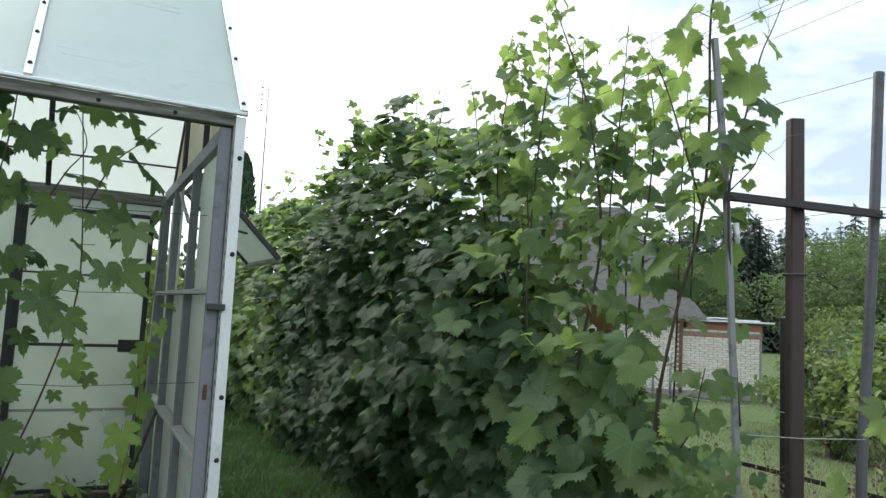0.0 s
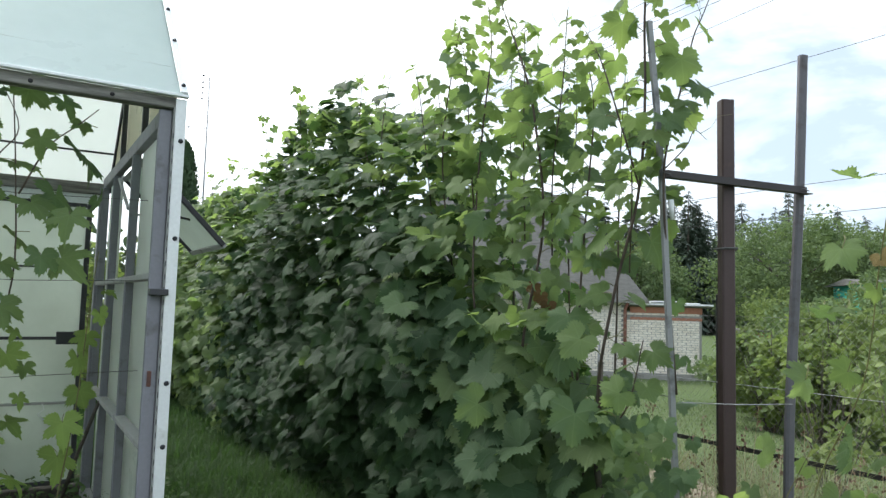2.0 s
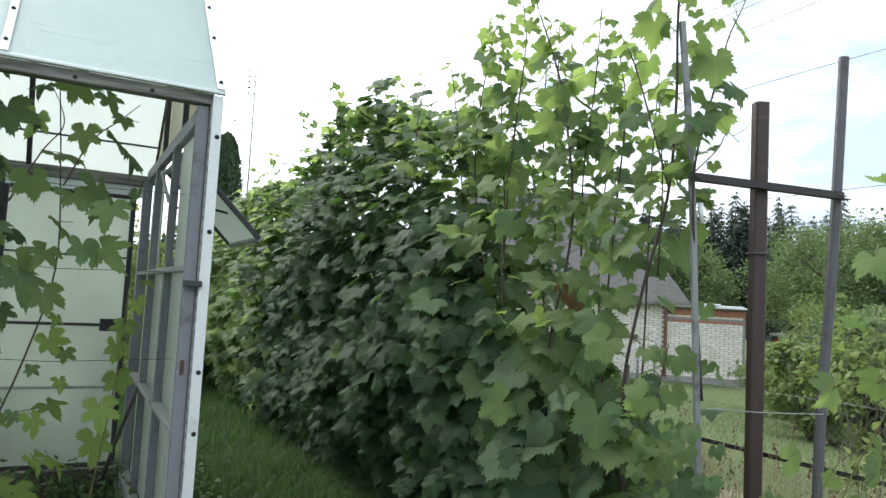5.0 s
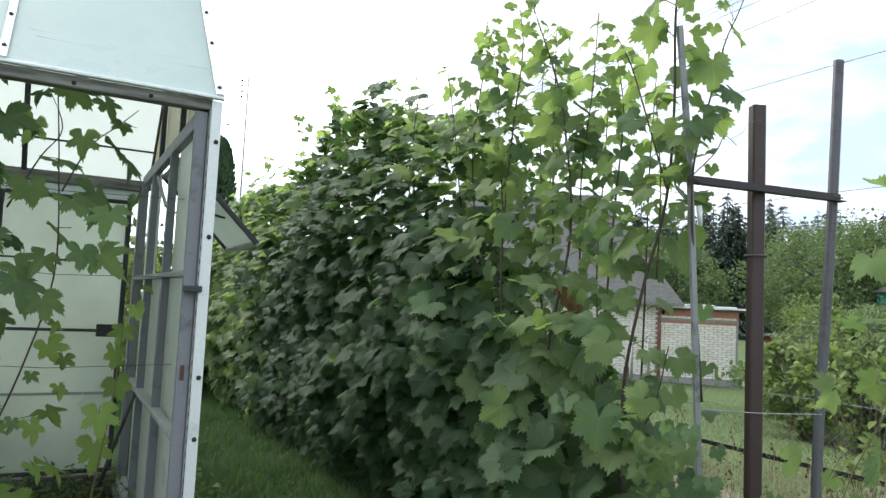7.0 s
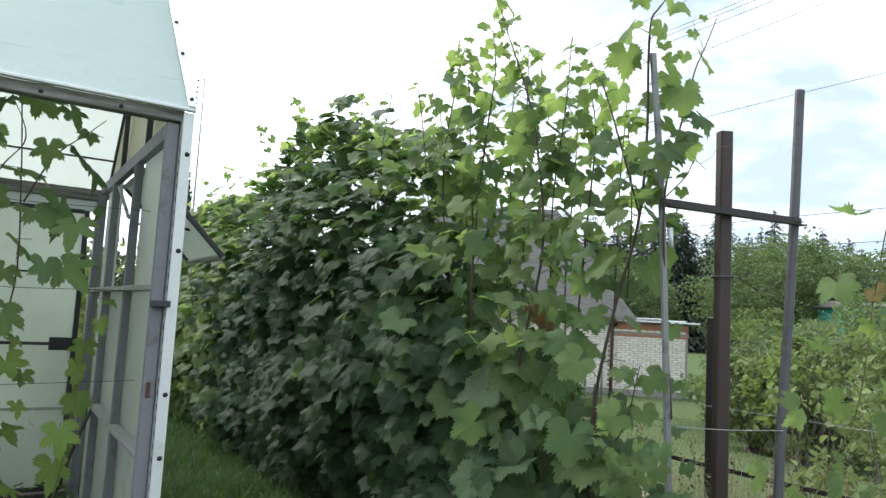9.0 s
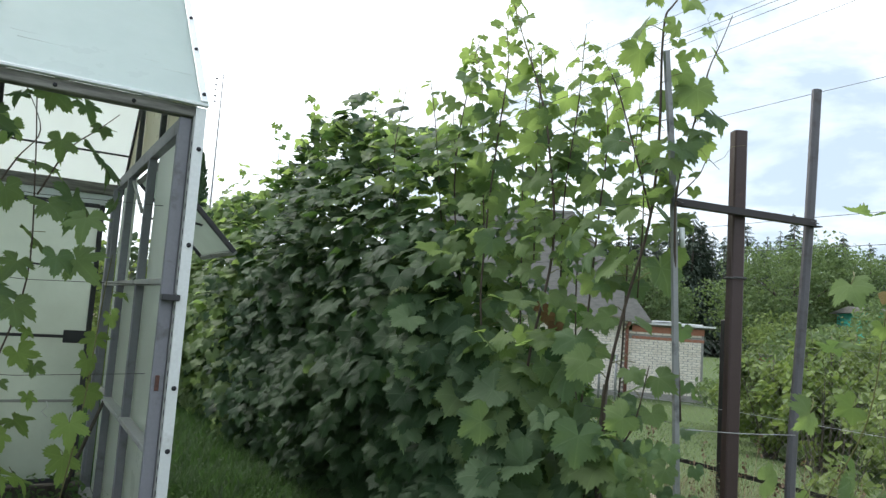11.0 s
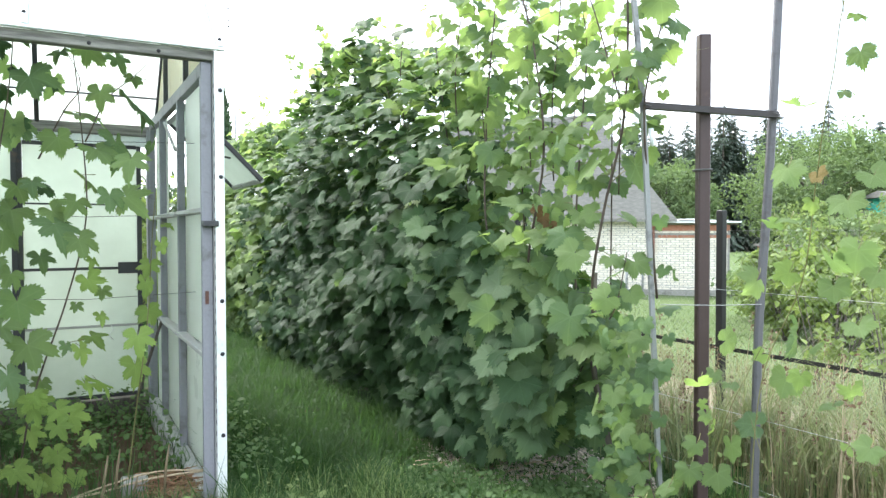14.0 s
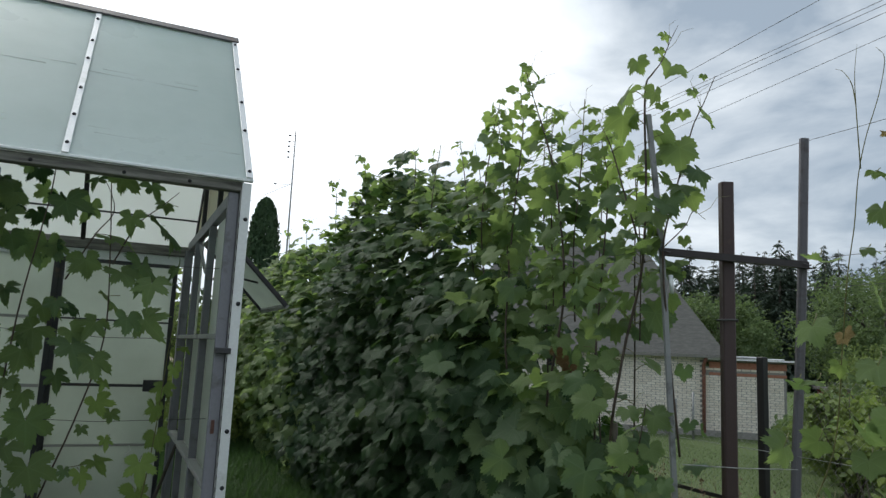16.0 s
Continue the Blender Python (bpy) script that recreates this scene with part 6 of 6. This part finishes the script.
def build_far_woods():
    r = np.random.default_rng(88)
    pos = []
    for i in range(150):
        a = radians(-45 + 150 * i / 149) + r.normal(0, 0.01)
        d = r.uniform(82, 95)
        h = r.uniform(5.0, 8.5)
        c = np.array((math.sin(a) * d, math.cos(a) * d, h * 0.5))
        pos.append(c + r.normal(0, 1, (130, 3)) * (1.9, 1.9, h * 0.26))
    pos = np.concatenate(pos)
    k = len(pos)
    me = joined("far_woods", SMALL, pos, blade_frames(r.normal(0, 1, (k, 3)) + (0, 0, 0.6), r.normal(0, 1, (k, 3))), r.uniform(0.7, 1.5, k), FARWOOD)
    solid("far_woods", me, FARWOOD, "distant mixed woods on the horizon", "woods", "stuff")


build_far_woods()


def build_thuja(x, y, height, radius):
    r = np.random.default_rng(55)
    t = thing("thuja", (x, y, 0), "slim dark green columnar thuja behind the greenhouse", "thuja")
    part("trunk", tube([(x, y, -0.05), (x, y, height * 0.9)], [0.06, 0.01], 6), BARK, t)
    k = 15000
    f = r.random(k)
    a = r.uniform(0, math.tau, k)
    rad = radius * np.sqrt(np.clip(1 - f ** 5.5, 0, 1)) * (0.75 + 0.25 * r.random(k)) * (1 + 0.08 * np.sin(a * 5 + f * 9))
    pos = np.column_stack([x + np.cos(a) * rad, y + np.sin(a) * rad, 0.05 + f * height])
    tip = np.column_stack([np.cos(a) * 0.35, np.sin(a) * 0.35, np.ones(k)]) + r.normal(0, 0.2, (k, 3))
    nr = np.column_stack([np.cos(a), np.sin(a), np.zeros(k)]) + r.normal(0, 0.5, (k, 3))
    tagged(part("foliage", joined("foliage", SMALL, pos, blade_frames(nr, tip), r.uniform(0.05, 0.10, k), THUJA), None, t), kind="stuff")


build_thuja(2.62, 13.4, 4.35, 0.36)

# ---------------------------------------------------------------- neighbour's houses, mast, power lines
HO, HU, HN = Vector((15.72, 15.12, -0.4)), Vector((0.7605, -0.6493, 0)), Vector((-0.6493, -0.7605, 0))


def hp(u, v, z):
    """A point by metres along the brick front, out from it, and up."""
    return HO + HU * u + HN * v + Vector((0, 0, z))


def hbox(u0, v0, z0, u1, v1, z1):
    """A block square to the brick front."""
    bm = bmesh.new()
    c = [bm.verts.new(hp(u, v, z)) for z in (z0, z1) for u, v in ((u0, v0), (u1, v0), (u1, v1), (u0, v1))]
    for q4 in ((0, 3, 2, 1), (4, 5, 6, 7), (0, 1, 5, 4), (1, 2, 6, 5), (2, 3, 7, 6), (3, 0, 4, 7)):
        bm.faces.new([c[i] for i in q4])
    bmesh.ops.recalc_face_normals(bm, faces=bm.faces[:])
    return bm


def brick_wall(name, u0, u1, z0, z1, parent, v0=-4.0):
    """A block whose own axes follow the front, so that the courses lie true."""
    bm = bmesh.new()
    c = [bm.verts.new((u, -v, z)) for z in (z0, z1) for u, v in ((u0, v0), (u1, v0), (u1, 0), (u0, 0))]
    for q4 in ((0, 3, 2, 1), (4, 5, 6, 7), (0, 1, 5, 4), (1, 2, 6, 5), (2, 3, 7, 6), (3, 0, 4, 7)):
        bm.faces.new([c[i] for i in q4])
    bmesh.ops.recalc_face_normals(bm, faces=bm.faces[:])
    me = bpy.data.meshes.new(name)
    bm.to_mesh(me)
    bm.free()
    me.materials.append(MORTAR)
    ob = new(name, me)
    ob.parent = parent
    m = Matrix.Rotation(math.atan2(HU.y, HU.x), 4, "Z")
    m.translation = HO - PLACE[parent.name]
    ob.matrix_basis = m
    return ob


def build_house():
    h = thing("brick_house", HO, "white brick house with a steep grey roof and a low annex", "house")
    brick_wall("main_wall", -8.0, 0.0, 0.05, 2.26, h)
    brick_wall("annex_wall", 0.0, 2.15, 0.05, 1.96, h)
    m = Matrix.Rotation(math.atan2(HU.y, HU.x), 4, "Z")
    v = np.array([(x, y, z) for z in (0.004, 0.058) for x, y in ((0.006, 0.0), (0.236, 0.0), (0.232, -0.010), (0.010, -0.010))], float)
    v[4:6, 2], v[:2, 2] = 0.062, 0.0
    q4 = np.array([(4, 5, 6, 7)[::-1], (0, 1, 2, 3), (3, 2, 6, 7)[::-1], (2, 1, 5, 6)[::-1], (0, 3, 7, 4)[::-1]])[:, ::-1]
    face = array_mesh("brick", v, q4, BRICK)
    rest = []
    for row in range(30):
        z = 0.17 + row * 0.0705
        for k in range(-33, 9):
            u = k * 0.246 + (0.123 if row % 2 else 0.0)
            if k >= 0 and u + 0.24 < 2.17 and not 1.68 < z < 1.80 and z < 1.865:
                spots = [(u, 1.0)] + ([(0.0, 0.5)] if row % 2 and k == 0 else [])
                if u + 0.486 > 2.17 and u + 0.37 < 2.17:
                    spots.append((u + 0.246, 0.5))
                for us, w in spots:
                    ob = new("brick", face)
                    ob.parent = h
                    ob.matrix_basis = Matrix.Translation(hp(us, 0, z) - PLACE[h.name]) @ m @ Matrix.Diagonal((w, 1, 1, 1))
            elif k < 0 and u + 0.24 < 0.05 and z < 2.18:
                rest.append((u, 0.0, z))
    rest = np.array(rest)
    bricks = (v[None] + rest[:, None]).reshape(-1, 3)
    faces = (q4[None] + 8 * np.arange(len(rest))[:, None, None]).reshape(-1, 4)
    ob = part("main_brickwork", array_mesh("main_brickwork", bricks, faces, BRICK), None, h)
    mm = m.copy()
    mm.translation = HO - PLACE[h.name]
    ob.matrix_basis = mm
    tagged(ob, kind="stuff")
    part("plinth", hbox(-8.05, -4.0, -0.3, 2.18, 0.05, 0.16), PLINTH, h)
    part("red_course", hbox(0.12, -0.05, 1.92, 2.16, 0.020, 2.10), REDBRICK, h, "red brick course")
    part("red_band", hbox(0.12, -0.05, 1.72, 2.16, 0.016, 1.80), REDBRICK, h)
    part("annex_roof", hbox(0.05, -3.6, 2.16, 2.42, 0.30, 2.21), WHITESHEET, h, "white sheet roof of the annex")
    for u0, v0, z0, u1 in ((0.5, -0.3, 2.225, 1.35), (0.75, -0.1, 2.26, 1.5), (1.2, -0.5, 2.225, 2.2)):
        part("loose_sheet", hbox(u0, v0 - 0.6, z0, u1, v0, z0 + 0.03), WHITESHEET, h, "loose white sheet lying on the annex roof")
    part("annex_beam", hbox(0.05, -3.4, 2.11, 2.4, 0.05, 2.16), OLDWOOD, h)
    bm = bmesh.new()
    a = [bm.verts.new(hp(u, v, z)) for u, v, z in ((-8.3, 0.35, 2.26), (0.62, 0.35, 2.26), (0.62, -4.3, 2.26), (-8.3, -4.3, 2.26), (-6.2, -1.9, 5.75), (-1.75, -1.9, 5.75))]
    for q4 in ((0, 1, 5, 4), (1, 2, 5), (2, 3, 4, 5), (3, 0, 4), (0, 3, 2, 1)):
        bm.faces.new([a[i] for i in q4])
    bmesh.ops.recalc_face_normals(bm, faces=bm.faces[:])
    part("roof", bm, SLATE, h, "steep grey slate roof")
    part("fascia", hbox(-8.3, 0.33, 2.20, 0.62, 0.37, 2.29), OLDWOOD, h)
    part("downpipe", tube([hp(0.02, 0.30, 2.2), hp(-0.03, 0.10, 2.02), hp(-0.03, 0.07, 1.9), hp(-0.03, 0.07, 0.1)], 0.05, 8), PIPEBROWN, h, "brown downpipe")
    for u in (-0.85, -0.4):
        part("yard_post", tube([hp(u, 1.2, -0.05), hp(u, 1.2, 1.25 if u > -0.6 else 1.05)], 0.035, 6), STEEL, h)


build_house()


def build_sheds():
    s = thing("garden_shed", hp(3.9, 0.3, 0), "low oxide-red garden shed among shrubs", "shed")
    part("wall", hbox(3.3, -1.8, -0.05, 4.6, 0.3, 1.45), REDSHED, s)
    part("roof", hbox(3.2, -1.9, 1.45, 4.7, 0.45, 1.52), SLATE, s)
    t = thing("turquoise_shed", hp(7.4, -1.5, 0), "turquoise painted shed half hidden by shrubs", "shed")
    part("wall", hbox(7.0, -3.5, -0.1, 11.5, -0.6, 2.95), TURQUOISE, t)
    bm = bmesh.new()
    a = [bm.verts.new(hp(u, v, z)) for u, v, z in ((6.8, -0.4, 2.95), (11.8, -0.4, 2.95), (11.8, -3.8, 2.95), (6.8, -3.8, 2.95), (6.8, -2.1, 3.15), (11.8, -2.1, 3.15))]
    for q4 in ((0, 1, 5, 4), (2, 3, 4, 5), (1, 2, 5), (3, 0, 4), (0, 3, 2, 1)):
        bm.faces.new([a[i] for i in q4])
    bmesh.ops.recalc_face_normals(bm, faces=bm.faces[:])
    part("roof", bm, SLATE, t)


build_sheds()


def build_mast():
    x, y = 4.72, 21.1
    m = thing("antenna_mast", (x, y, 0), "thin antenna mast with short cross rods", "antenna")
    part("pole", tube([(x, y, -0.1), (x, y, 4.6), (x, y, 8.3)], [0.035, 0.028, 0.018], 6), STEEL, m)
    for z in (6.55, 7.45, 7.62, 7.8, 7.95, 8.15):
        w = 0.5 if z < 7 else 0.16
        part("rod", tube([(x - w, y + 0.1, z), (x + w * 0.1, y - 0.02, z)], 0.006, 5), STEEL, m)
        part("insulator", tube([(x - w - 0.03, y + 0.1, z), (x - w + 0.03, y + 0.1, z)], 0.026, 6), RUBBER, m)
    part("guy_wire", tube([(x, y, 6.6), (x - 4.5, y + 2, 4.2)], 0.006, 4), DARKWIRE, m)


build_mast()
for x, run in ((8.68, 0.100), (9.50, 0.036), (9.65, 0.032), (9.86, 0.045), (10.49, 0.098)):
    a = [Vector((x + run * (9 * k - 25), -20 + 9 * k, 6.8 + 0.004 * (k - 3) ** 2)) for k in range(11)]
    solid("power_line", tube(a, 0.0045, 5), DARKWIRE, "dark overhead power line", "cable", "", "power lines")
